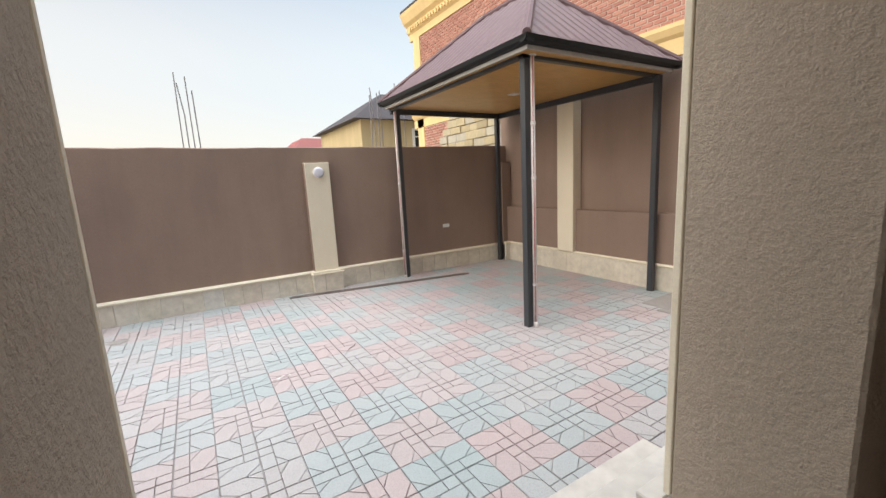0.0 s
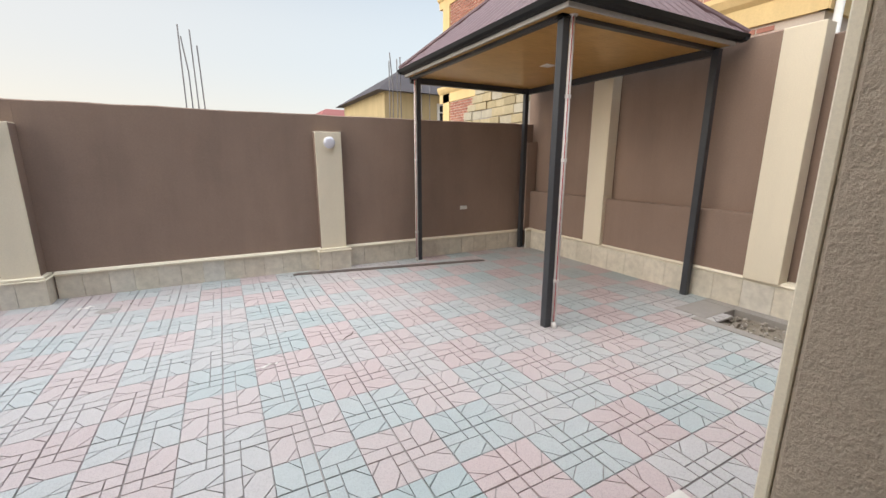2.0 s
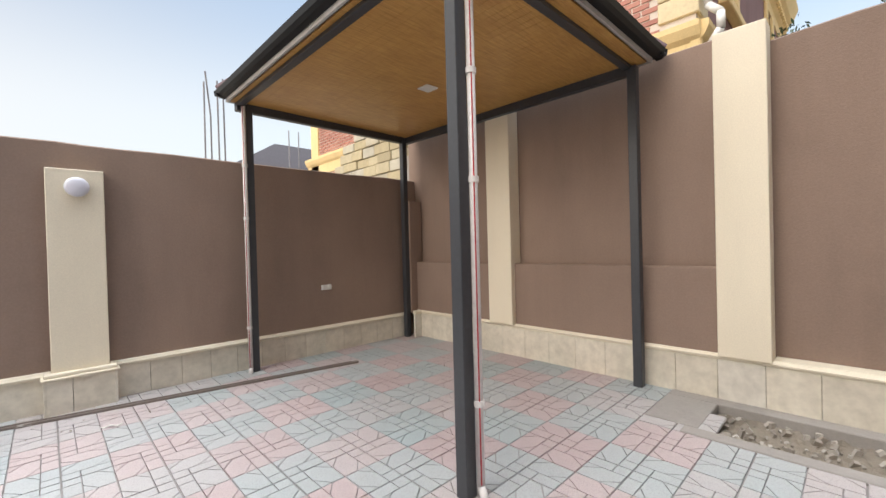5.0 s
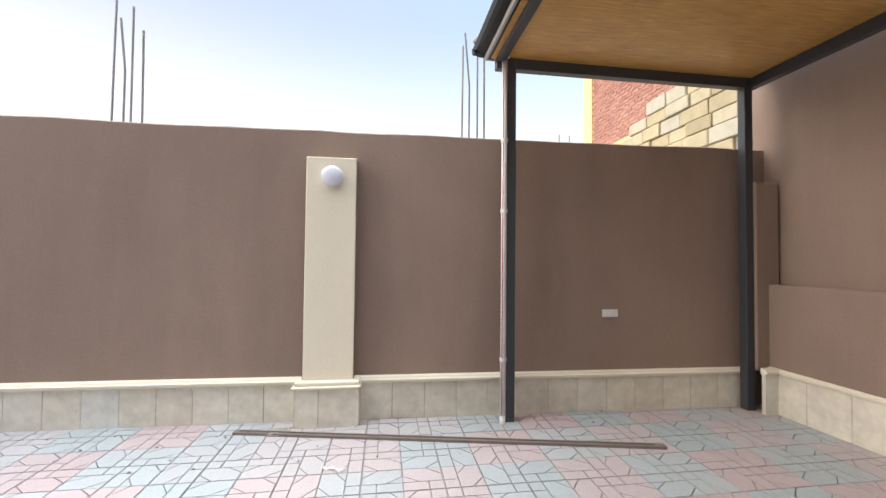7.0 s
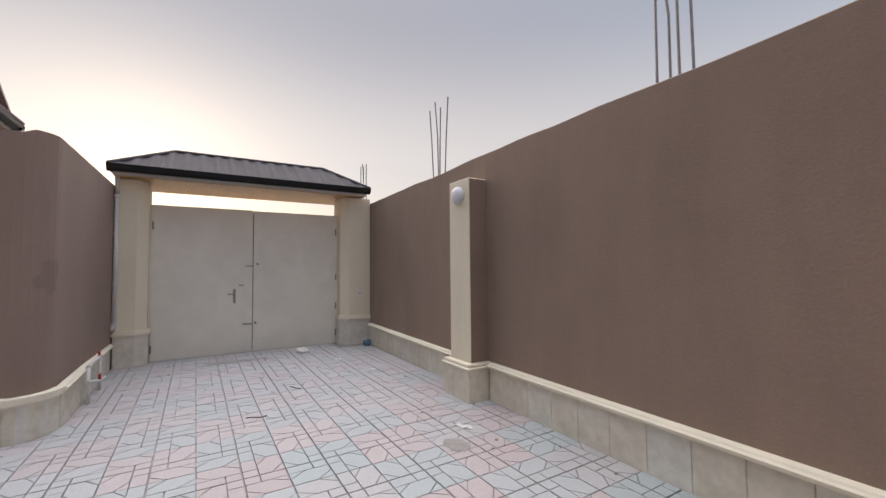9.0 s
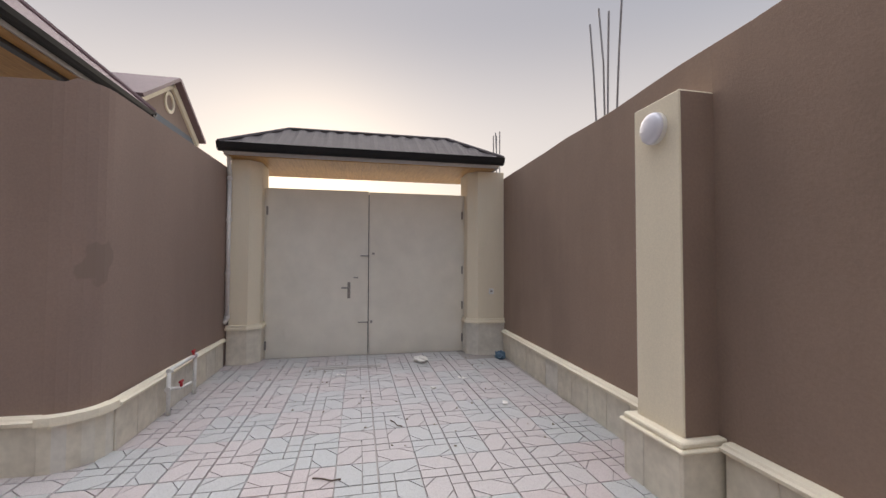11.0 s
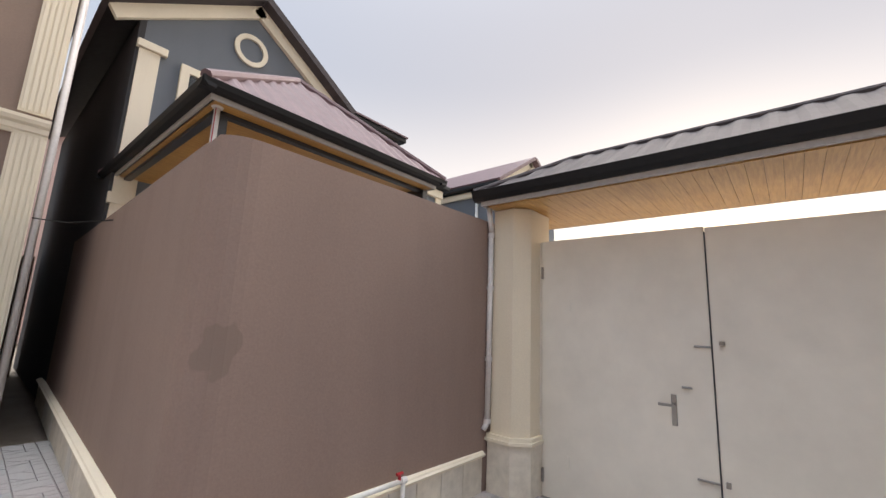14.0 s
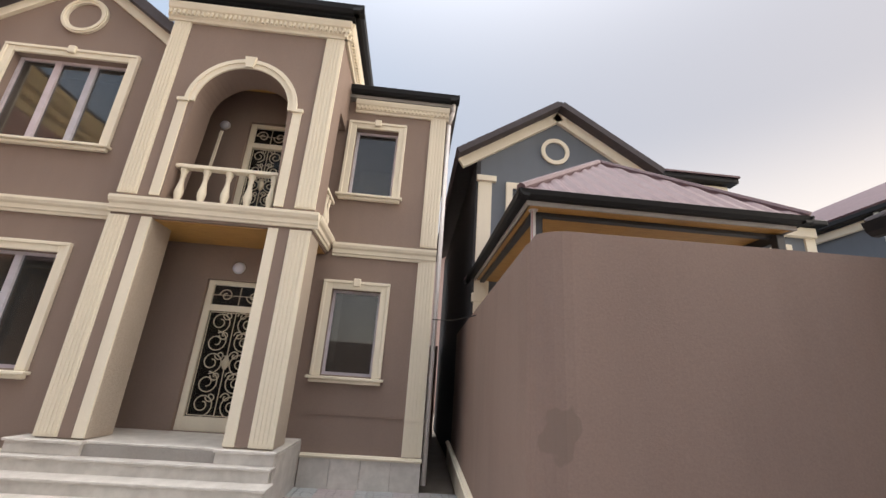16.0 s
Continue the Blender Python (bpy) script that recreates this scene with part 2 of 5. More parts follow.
def damp_patch(m, centre, size, tone):
    """A damp stain of its own outline on a plaster material."""
    n, l = m.node_tree.nodes, m.node_tree.links
    b = n["Principled BSDF"]
    old = b.inputs["Base Color"].links[0].from_socket
    g = n.new("ShaderNodeNewGeometry")
    wob = n.new("ShaderNodeTexNoise")
    wob.inputs["Scale"].default_value = 7.0
    l.new(g.outputs["Position"], wob.inputs["Vector"])
    sub = n.new("ShaderNodeVectorMath")
    sub.operation = "SUBTRACT"
    l.new(g.outputs["Position"], sub.inputs[0])
    sub.inputs[1].default_value = centre
    div = n.new("ShaderNodeVectorMath")
    div.operation = "DIVIDE"
    l.new(sub.outputs[0], div.inputs[0])
    div.inputs[1].default_value = size
    ln = n.new("ShaderNodeVectorMath")
    ln.operation = "LENGTH"
    l.new(div.outputs[0], ln.inputs[0])
    add = n.new("ShaderNodeMath")
    add.operation = "MULTIPLY_ADD"
    l.new(wob.outputs["Fac"], add.inputs[0])
    add.inputs[1].default_value = 0.9
    l.new(ln.outputs["Value"], add.inputs[2])
    f = ramp(n, l, add.outputs[0], [(0.0, (1, 1, 1)), (0.93, (0.9, 0.9, 0.9)), (0.99, (0, 0, 0))])
    l.new(mix(n, l, old, tone, f), b.inputs["Base Color"])


BROWN_DAMP = plaster("brown plaster with a damp patch", (0.285, 0.205, 0.17), grain=55, relief=0.3, dist=0.006, stain=0.12, spread=0.10)
damp_patch(BROWN_DAMP, (-2.82, 4.0, 1.36), (0.19, 1.0, 0.36), (0.225, 0.165, 0.135))


# ---- mesh helpers ----
def box(bm, x0, x1, y0, y1, z0, z1, top=0.0):
    v = [bm.verts.new(p) for p in ((x0, y0, z0), (x1, y0, z0), (x1, y1, z0), (x0, y1, z0), (x0 + top, y0 + top, z1), (x1 - top, y0 + top, z1),
                                   (x1 - top, y1 - top, z1), (x0 + top, y1 - top, z1))]
    for f in ((3, 2, 1, 0), (4, 5, 6, 7), (0, 1, 5, 4), (1, 2, 6, 5), (2, 3, 7, 6), (3, 0, 4, 7)):
        bm.faces.new([v[i] for i in f])
    return v


def bevelled(bm, width=0.006, segments=1):
    bmesh.ops.bevel(bm, geom=bm.edges[:], offset=width, segments=segments, affect="EDGES", profile=0.5)
    return bm


def cyl(bm, p0, p1, r0, r1=None, seg=12):
    r1 = r0 if r1 is None else r1
    p0, p1 = Vector(p0), Vector(p1)
    q = (p1 - p0).to_track_quat("Z", "Y").to_matrix()
    a, c = [], []
    for i in range(seg):
        w = 2 * math.pi * i / seg
        d = q @ Vector((math.cos(w), math.sin(w), 0))
        a.append(bm.verts.new(p0 + d * r0))
        c.append(bm.verts.new(p1 + d * r1))
    for i in range(seg):
        j = (i + 1) % seg
        bm.faces.new((a[i], a[j], c[j], c[i]))
    bm.faces.new(a[::-1])
    bm.faces.new(c)


def lathe(bm, centre, profile, seg=16, axis="Z"):
    """profile: (radius, height) pairs."""
    cx = Vector(centre)
    rings = []
    for r, h in profile:
        ring = []
        for i in range(seg):
            w = 2 * math.pi * i / seg
            p = Vector((r * math.cos(w), r * math.sin(w), h))
            if axis == "Y":
                p = Vector((p.x, -p.z, p.y))
            if axis == "Y+":
                p = Vector((p.x, p.z, p.y))
            if axis == "X":
                p = Vector((p.z, p.x, p.y))
            ring.append(bm.verts.new(cx + p))
        rings.append(ring)
    for a, c in zip(rings, rings[1:]):
        for i in range(seg):
            j = (i + 1) % seg
            bm.faces.new((a[i], a[j], c[j], c[i]))
    bm.faces.new(rings[0][::-1])
    bm.faces.new(rings[-1])


def slab(bm, pts, direction, depth):
    """A flat outline given by 3D corners, thickened along a direction."""
    d = Vector(direction) * depth
    a = [bm.verts.new(Vector(p)) for p in pts]
    c = [bm.verts.new(Vector(p) + d) for p in pts]
    n = len(pts)
    bm.faces.new(a)
    bm.faces.new(c[::-1])
    for i in range(n):
        j = (i + 1) % n
        bm.faces.new((a[j], a[i], c[i], c[j]))


def tube(bm, pts, r, seg=8):
    for a, c in zip(pts, pts[1:]):
        cyl(bm, a, c, r, r, seg)


def part(name, bm, material, parent=None, label="", smooth=False):
    bmesh.ops.recalc_face_normals(bm, faces=bm.faces[:])
    me = bpy.data.meshes.new(name)
    bm.to_mesh(me)
    bm.free()
    me.materials.append(material)
    if smooth:
        for p in me.polygons:
            p.use_smooth = True
    ob = new(name, me)
    if parent is not None:
        ob.parent = parent
    if label:
        tagged(ob, label)
    return ob


def boxpart(name, dims, material, parent=None, label="", bev=0.0, top=0.0):
    bm = bmesh.new()
    box(bm, *dims, top=top)
    if bev:
        bevelled(bm, bev)
    return part(name, bm, material, parent, label)


def thing(name, label, category, at=(0, 0, 0), group="", kind=""):
    e = new(name)
    e.empty_display_size = 0.1
    e.location = at
    return tagged(e, label, category, group, kind)


# ---- ground ----
bm = bmesh.new()
box(bm, -900, 900, -900, 900, -1.2, -0.10)
tagged(part("ground", bm, SOIL), "bare grey-brown soil reaching the horizon", "ground", kind="structure")
bm = bmesh.new()
box(bm, -12.0, 5.72, -0.2, 8.2, -0.098, -0.012)
box(bm, 5.72, 7.05, 3.48, 7.75, -0.098, -0.012)
box(bm, 5.72, 7.05, -3.0, 1.0, -0.098, -0.012)
paving = tagged(part("pavement", bm, PAVEJOINT), "courtyard paving of patterned pink and grey-green concrete tiles", "pavement", kind="structure")

# strip of bare soil beside the wall, with its concrete rim
bed = tagged(new("planting_bed"), "unplanted soil strip with rubble inside a concrete rim", "planting bed")
bm = bmesh.new()
n_x, n_y = 14, 40
grid = [[bm.verts.new((5.90 + 0.66 * i / n_x, 1.25 + 2.0 * j / n_y, -0.10 + 0.05 * noise.noise(Vector((i * 0.9, j * 0.7, 3))) + 0.02)) for j in range(n_y + 1)] for i in range(n_x + 1)]
for i in range(n_x):
    for j in range(n_y):
        bm.faces.new((grid[i][j], grid[i + 1][j], grid[i + 1][j + 1], grid[i][j + 1]))
part("soil", bm, SOIL, bed, "loose grey soil with gravel")
for nm, d in (("rim_long", (5.76, 5.90, 1.15, 3.36, -0.15, 0.012)), ("rim_long", (6.56, 6.74, 1.15, 3.68, -0.15, 0.011)), ("rim_end", (5.90, 6.56, 3.26, 3.68, -0.15, 0.009)), ("rim_end", (5.90, 6.56, 1.15, 1.25, -0.15, 0.014))):
    boxpart(nm, d, JOINT, bed, "rough grey concrete rim", bev=0.008)
rng = random.Random(4)
bm = bmesh.new()
for k in range(190):
    s = rng.uniform(0.008, 0.035)
    x, y = rng.uniform(5.93, 6.53), rng.uniform(1.3, 3.22)
    m = pose(x, y, -0.07 + s * 0.4, rng.uniform(0, 90), rng.uniform(0, 90), rng.uniform(0, 180))
    vs = box(bm, -s, s, -s * 0.7, s * 0.7, -s * 0.5, s * 0.5, top=s * 0.25)
    for v in vs:
        v.co = m @ v.co
tagged(part("rubble", bm, pieces("rubble stone", (0.40, 0.36, 0.31), 0.3, (0.6, 0.57, 0.52), island=True)), "small broken stones and mortar lumps on the soil", "rubble", kind="stuff")


# ---- boundary walls ----
def rough_top_wall(name, axis, a0, a1, b0, b1, height, material, label, drop=lambda s: 0.0, step=0.25):
    """A plastered wall along x or y whose top edge is uneven."""
    bm = bmesh.new()
    n = max(2, int(abs(a1 - a0) / step))
    rows = []
    for i in range(n + 1):
        s = a0 + (a1 - a0) * i / n
        h = height + drop(s) + 0.018 * noise.noise(Vector((s * 1.7, height, 1.0)))
        ring = [(s, b0, -0.1), (s, b0, h - 0.015), (s, b0 + (b1 - b0) * 0.1, h), (s, b1, h - 0.01), (s, b1, -0.1)]
        rows.append([bm.verts.new(p if axis == "x" else (p[1], p[0], p[2])) for p in ring])
    for r, q in zip(rows, rows[1:]):
        for i in range(5):
            j = (i + 1) % 5
            bm.faces.new((r[i], r[j], q[j], q[i]))
    bm.faces.new(rows[0])
    bm.faces.new(rows[-1][::-1])
    return tagged(part(name, bm, material), label, "wall", kind="structure")


wall_n = rough_top_wall("wall_north", "x", -1.5, 7.0, 7.74, 7.95, 2.66, BROWN, "brown plastered boundary wall with an uneven top")
wall_nw = rough_top_wall("wall_north_west", "x", -5.9, -1.5, 7.74, 7.95, 2.66, BROWN, "brown plastered boundary wall beside the gate")
BEND = Matrix.Translation((-1.5, 7.805, 0)) @ pose(0, 0, 0, 0, 0, -2.3) @ Matrix.Translation((1.5, -7.74, 0))
wall_nw.matrix_world = BEND
wall_n.matrix_world = Matrix.Translation((2.4, 7.71, 0)) @ pose(0, 0, 0, 0, 0, -1.4) @ Matrix.Translation((-2.4, -7.74, 0))
wall_e = rough_top_wall("wall_east", "y", 2.92, 7.74, 7.10, 7.30, 3.44, BROWN, "tall brown plastered boundary wall beside the brick house")
wall_e2 = rough_top_wall("wall_east_low", "y", -6.0, 2.92, 7.12, 7.30, 3.27, BROWN, "brown plastered boundary wall, lower stretch", drop=lambda s: 0.05 * math.sin(s))
bm = bmesh.new()
box(bm, 6.95, 7.101, 3.095, 7.45, 0.40, 1.252)
bevelled(bm, 0.014, 2)
tagged(part("wall_ledge", bm, BROWN), "brown plastered ledge along the foot of the wall", "ledge", kind="structure")
bm = bmesh.new()
box(bm, 6.81, 7.08, 7.42, 7.70, 0.40, 2.28)
bevelled(bm, 0.012)
tagged(part("corner_pillar", bm, BROWN), "short brown plastered corner pillar", "pillar", kind="structure")

# west enclosure wall with a rounded corner
bm = bmesh.new()
outer = [(-5.7, 4.09), (-2.92, 4.03)] + [(-2.92 + 0.24 * math.sin(a), 3.79 + 0.24 * math.cos(a)) for a in (0.26, 0.52, 0.79, 1.05, 1.31)] + [(-2.68, 3.79), (-3.06, -7.0)]
inner = [(-5.7, 3.84), (-2.98, 3.84), (-2.94, 3.82), (-2.91, 3.79), (-2.89, 3.76), (-2.88, 3.73), (-2.88, 3.70), (-2.88, 3.6), (-3.26, -7.0)]
cols = []
for (ox, oy), (ix, iy) in zip(outer, inner):
    h = 2.62 + (-0.04 if oy < 3.9 else 0.0)
    cols.append([bm.verts.new(p) for p in ((ox, oy, -0.1), (ox, oy, h), (ix, iy, h - 0.01), (ix, iy, -0.1))])
for r, q in zip(cols, cols[1:]):
    for i in range(4):
        j = (i + 1) % 4
        bm.faces.new((r[i], r[j], q[j], q[i]))
bm.faces.new(cols[0])
bm.faces.new(cols[-1][::-1])
wall_w = tagged(part("wall_west", bm, BROWN_DAMP), "brown plastered enclosure wall with a rounded corner and damp patch", "wall", kind="structure")
# closing walls out of sight
rough_top_wall("wall_south", "x", -2.8, 7.3, -7.2, -7.0, 2.65, BROWN, "plain brown plastered rear wall")


def cladding(parent, axis, a0, a1, face, out, z1=0.385, width=0.30, depth=0.04):
    """Stone slabs along the foot of a wall; out: +1 or -1, the side on which they stand."""
    n = max(1, round(abs(a1 - a0) / width))
    w = (a1 - a0) / n
    cache = {}
    for i in range(n):
        if "m" not in cache:
            bm = bmesh.new()
            if axis == "x":
                box(bm, 0.0014, w - 0.0014, min(0, out * depth), max(0, out * depth), -0.03, z1)
            else:
                box(bm, min(0, out * depth), max(0, out * depth), 0.0014, w - 0.0014, -0.03, z1)
            bevelled(bm, 0.004)
            ob = part("stone_slab", bm, CLAD, parent)
            cache["m"] = ob.data
        else:
            ob = new("stone_slab", cache["m"])
            ob.parent = parent
        ob.location = (a0 + i * w, face, 0) if axis == "x" else (face, a0 + i * w, 0)


def moulding(parent, axis, a0, a1, face, out, z0=0.385, material=None, name="cap_moulding", scale=1.0):
    prof = [(0.0, 0.0), (0.05, 0.0), (0.055, 0.012), (0.075, 0.018), (0.078, 0.034), (0.06, 0.042), (0.052, 0.055), (0.0, 0.06)]
    bm = bmesh.new()
    pts = [(face + out * p * scale, z0 + q * scale) for p, q in prof]
    if axis == "x":
        slab(bm, [(a0, p, q) for p, q in pts], (1, 0, 0), a1 - a0)
    else:
        slab(bm, [(p, a0, q) for p, q in pts], (0, 1, 0), a1 - a0)
    return part(name, bm, material or TRIM, parent)


def wall_pillar(x, half, front, back, name_label):
    """Cream-faced pillar with a stone-clad foot on the north wall: its middle x, half width, front face and the wall behind."""
    p = thing("wall_pillar", name_label, "pillar", group="pillars along the wall")
    boxpart("shaft", (x - half, x + half, front, back + 0.02, 0.395, 2.37), CREAM, p, bev=0.006)
    for s in (-1, 1):
        boxpart("side_face", (x + s * (half + 0.0015) - 0.0015, x + s * (half + 0.0015) + 0.0015, front + 0.010, back + 0.02, 0.40, 2.36), BROWN, p, "brown side of the pillar")
    boxpart("foot", (x - half - 0.03, x + half + 0.03, front - 0.03, back, -0.03, 0.336), JOINT, p)
    w = half + 0.035
    for a, b in ((x - w, x - w * 0.28), (x - w * 0.28 + 0.004, x + w)):
        boxpart("stone_slab", (a, b, front - 0.06, front - 0.028, -0.02, 0.335), CLAD, p, bev=0.004)
    for a in (x - w - 0.022, x + w - 0.004):
        boxpart("stone_slab", (a, a + 0.026, front - 0.059, back, -0.02, 0.335), CLAD, p, bev=0.004)
    boxpart("cap", (x - w - 0.04, x + w + 0.04, front - 0.085, back, 0.337, 0.362), TRIM, p, bev=0.008)
    boxpart("cap", (x - w - 0.02, x + w + 0.02, front - 0.065, back, 0.362, 0.397), TRIM, p, bev=0.008)
    return p


def round_wall_lamp(x, y, z, r=0.098, group="wall lamps", axis="Y", lab="round opal wall lamp on a cream pillar"):
    lamp = thing("wall_lamp", lab, "lamp", group=group)
    bm = bmesh.new()
    lathe(bm, (x, y, z), [(r * 0.96, 0.0), (r, 0.008), (r, 0.03)], 28, axis)
    part("base_ring", bm, WHITE, lamp, "white plastic ring", smooth=False)
    bm = bmesh.new()
    lathe(bm, (x, y, z), [(r * 0.97, 0.03), (r * 0.93, 0.045), (r * 0.78, 0.058), (r * 0.5, 0.066), (r * 0.05, 0.069)], 28, axis)
    part("diffuser", bm, LAMP, lamp, smooth=True)
    return lamp


PIL = (2.39, -1.69)
for px, half, back in ((PIL[0], 0.218, 7.715), (PIL[1], 0.192, 7.812)):
    wall_pillar(px, half, 7.575, back, "cream plastered wall pillar with a stone foot")
    round_wall_lamp(px + 0.01, 7.575, 2.195)
spans = ((-5.3, PIL[1] - 0.27), (PIL[1] + 0.27, PIL[0] - 0.27), (PIL[0] + 0.27, 6.53))
for (a, b), host in zip(spans, (wall_nw, wall_n, wall_n)):
    foot = 0.31 if host is wall_nw else 0.335
    cladding(host, "x", a, b, 7.74, -1, z1=foot)
    moulding(host, "x", a, b, 7.74, -1, z0=foot)
cladding(wall_n, "x", 6.53, 6.70, 7.50, -1)
moulding(wall_n, "x", 6.52, 6.72, 7.50, -1)
cladding(wall_e, "y", -3.0, 7.42, 6.98, -1, width=0.36)
moulding(wall_e, "y", -3.0, 7.42, 6.99, -1)
boxpart("base_core", (6.98, 7.101, -3.0, 7.46, -0.05, 0.40), JOINT, wall_e)
boxpart("ledge_top", (6.95, 7.121, -3.0, 2.69, 0.401, 0.446), TRIM, wall_e, "pale stone ledge top")
cladding(wall_w, "x", -5.3, -2.92, 4.05, 1, z1=0.315)
moulding(wall_w, "x", -5.3, -2.92, 4.05, 1, z0=0.315)
cladding(wall_w, "y", -3.0, 3.79, -2.68, 1, z1=0.315)
moulding(wall_w, "y", -3.0, 3.79, -2.68, 1, z0=0.315)
LEAN = Matrix.Translation((-2.68, 3.79, 0)) @ pose(0, 0, 0, 0, 0, -2.0) @ Matrix.Translation((2.68, -3.79, 0))
for ob in list(wall_w.children):
    if min((ob.matrix_basis @ Vector(q)).x for q in ob.bound_box) > -2.70:
        ob.matrix_basis = LEAN @ ob.matrix_basis
for k in range(6):
    a0, a1 = k * 0.2618, (k + 1) * 0.2618
    bm = bmesh.new()
    q = lambda a, r, z: (-2.92 + r * math.sin(a), 3.79 + r * math.cos(a), z)
    slab(bm, [q(a0, 0.24, -0.03), q(a1, 0.24, -0.03), q(a1, 0.285, -0.03), q(a0, 0.285, -0.03)], (0, 0, 1), 0.345)
    part("corner_stone", bm, CLAD, wall_w)
    bm = bmesh.new()
    slab(bm, [q(a0, 0.24, 0.316), q(a1, 0.24, 0.316), q(a1, 0.32, 0.316), q(a0, 0.32, 0.316)], (0, 0, 1), 0.055)
    part("corner_moulding", bm, TRIM, wall_w)

# east pillars
for y0, y1, z1, f in ((2.735, 3.13, 3.39, 6.868), (5.443, 5.838, 3.36, 6.868)):
    p = thing("wall_pillar", "tall cream plastered pillar on the boundary wall", "pillar", group="tall pillars")
    boxpart("shaft", (f, 7.09, y0, y1, 0.43, z1), CREAM, p, bev=0.006)


# the east side stands a little nearer than its working plane
for ob in bpy.data.objects:
    if ob.parent is None and (ob.name.startswith(("wall_east", "wall_ledge", "corner_pillar", "planting_bed", "rubble")) or (ob.name.startswith("wall_pillar") and "tall" in ob["label"])):
        ob.location.x -= 0.05 if ob.name.startswith(("planting", "rubble")) else 0.28
        ob.location.y -= 0.18 if ob.name.startswith(("planting", "rubble")) else 0.04 if ob.name.startswith("wall_pillar") else 0.0


# ---- gazebo ----
def gazebo(at, pipe_corners, lab):
    """Steel canopy with a hipped sheet roof; its plan runs from the corner (0, 0) to (2.90, 3.93)."""
    W, D, E = 2.90, 3.93, 3.30
    g = thing("gazebo", lab, "gazebo", group="gazebos")
    for x, y in ((0.20, 0.26), (W - 0.10, 0.19), (0.26, D - 0.03), (W - 0.16, D - 0.03)):
        boxpart("post", (x - 0.045, x + 0.045, y - 0.045, y + 0.045, -0.02, E + 0.02), STEEL, g, bev=0.005)
    for d in ((0.12, W - 0.05, 0.20, 0.28, E - 0.0, E + 0.08), (0.12, W - 0.05, D - 0.07, D + 0.01, E - 0.06, E + 0.05), (0.12, 0.20, 0.20, D, E - 0.0, E + 0.07), (W - 0.13, W - 0.05, 0.20, D, E - 0.06, E + 0.05)):
        boxpart("beam", d, STEEL, g, bev=0.004)
    lining = boxpart("ceiling_lining", (0.06, W - 0.04, 0.06, D - 0.02, E + 0.055, E + 0.065), STEEL, g)
    nb = 30
    for i in range(nb):
        w = (W - 0.12) / nb
        bm = bmesh.new()
        box(bm, 0.07 + i * w + 0.0008, 0.07 + (i + 1) * w - 0.0008, 0.07, D - 0.03, E + 0.040, E + 0.056)
        part("board", bm, WOOD, lining)
    for nm, d in (("fascia", (0.02, W - 0.02, 0.02, 0.045, E + 0.03, E + 0.10)), ("fascia", (0.02, 0.045, 0.046, D, E + 0.03, E + 0.10)), ("fascia", (W - 0.045, W - 0.02, 0.046, D, E + 0.03, E + 0.10)), ("fascia", (0.046, W - 0.046, D - 0.025, D, E + 0.03, E + 0.10))):
        boxpart(nm, d, FASCIA, g, bev=0.003)
    prof = [(0.02, 0.055), (-0.04, 0.06), (-0.07, 0.085), (-0.085, 0.135), (-0.07, 0.14), (-0.055, 0.095), (0.02, 0.085)]
    for side in range(4):
        bm = bmesh.new()
        if side == 0:
            slab(bm, [(-0.09, p, E + q + 0.02) for p, q in prof], (1, 0, 0), W + 0.18)
        elif side == 1:
            slab(bm, [(p, -0.09, E + q + 0.02) for p, q in prof], (0, 1, 0), D + 0.13)
        elif side == 2:
            slab(bm, [(-0.09, D - p - 0.02, E + q + 0.02) for p, q in prof], (1, 0, 0), W + 0.18)
        else:
            slab(bm, [(W - p, -0.09, E + q + 0.02) for p, q in prof], (0, 1, 0), D + 0.13)
        part("gutter", bm, GUTTER, g, "black rain gutter")
    apex0, apex1, top = (W / 2, D / 2 - 0.6), (W / 2, D / 2 + 0.6), E + 1.40
    eave = E + 0.145
    c = [(-0.06, -0.06), (W + 0.06, -0.06), (W + 0.06, D), (-0.06, D)]
    for tri in ((c[0], c[1], apex0, apex0), (c[1], c[2], apex1, apex0), (c[2], c[3], apex1, apex1), (c[3], c[0], apex0, apex1)):
        bm = bmesh.new()
        a, b2 = Vector((*tri[0], eave)), Vector((*tri[1], eave))
        t1, t0 = Vector((*tri[2], top)), Vector((*tri[3], top))
        run = (b2 - a).length
        n = int(run / 0.05)
        nrm = (b2 - a).cross(t0 - a).normalized()
        def edge(s):
            p = a.lerp(b2, s)
            ra, rb = (t0 - a).dot((b2 - a) / run) / run, (t1 - a).dot((b2 - a) / run) / run
            if s < ra:
                k = s / max(ra, 1e-6)
            elif s > rb:
                k = (1 - s) / max(1 - rb, 1e-6)
            else:
                k = 1.0
            up = ((t0 - a) - (b2 - a) / run * (t0 - a).dot((b2 - a) / run))
            return p, p + up * k
        prev = None
        for i in range(n + 1):
            lo, hi = edge(i / n)
            lift = nrm * (0.022 if i % 4 in (1, 2) else 0.0)
            cur = (bm.verts.new(lo + lift), bm.verts.new(hi + lift))
            if prev:
                bm.faces.new((prev[0], cur[0], cur[1], prev[1]))
            prev = cur
        bmesh.ops.remove_doubles(bm, verts=bm.verts[:], dist=1e-5)
        part("roof_sheet", bm, ROOFRED, g, "ribbed plum roof sheet")
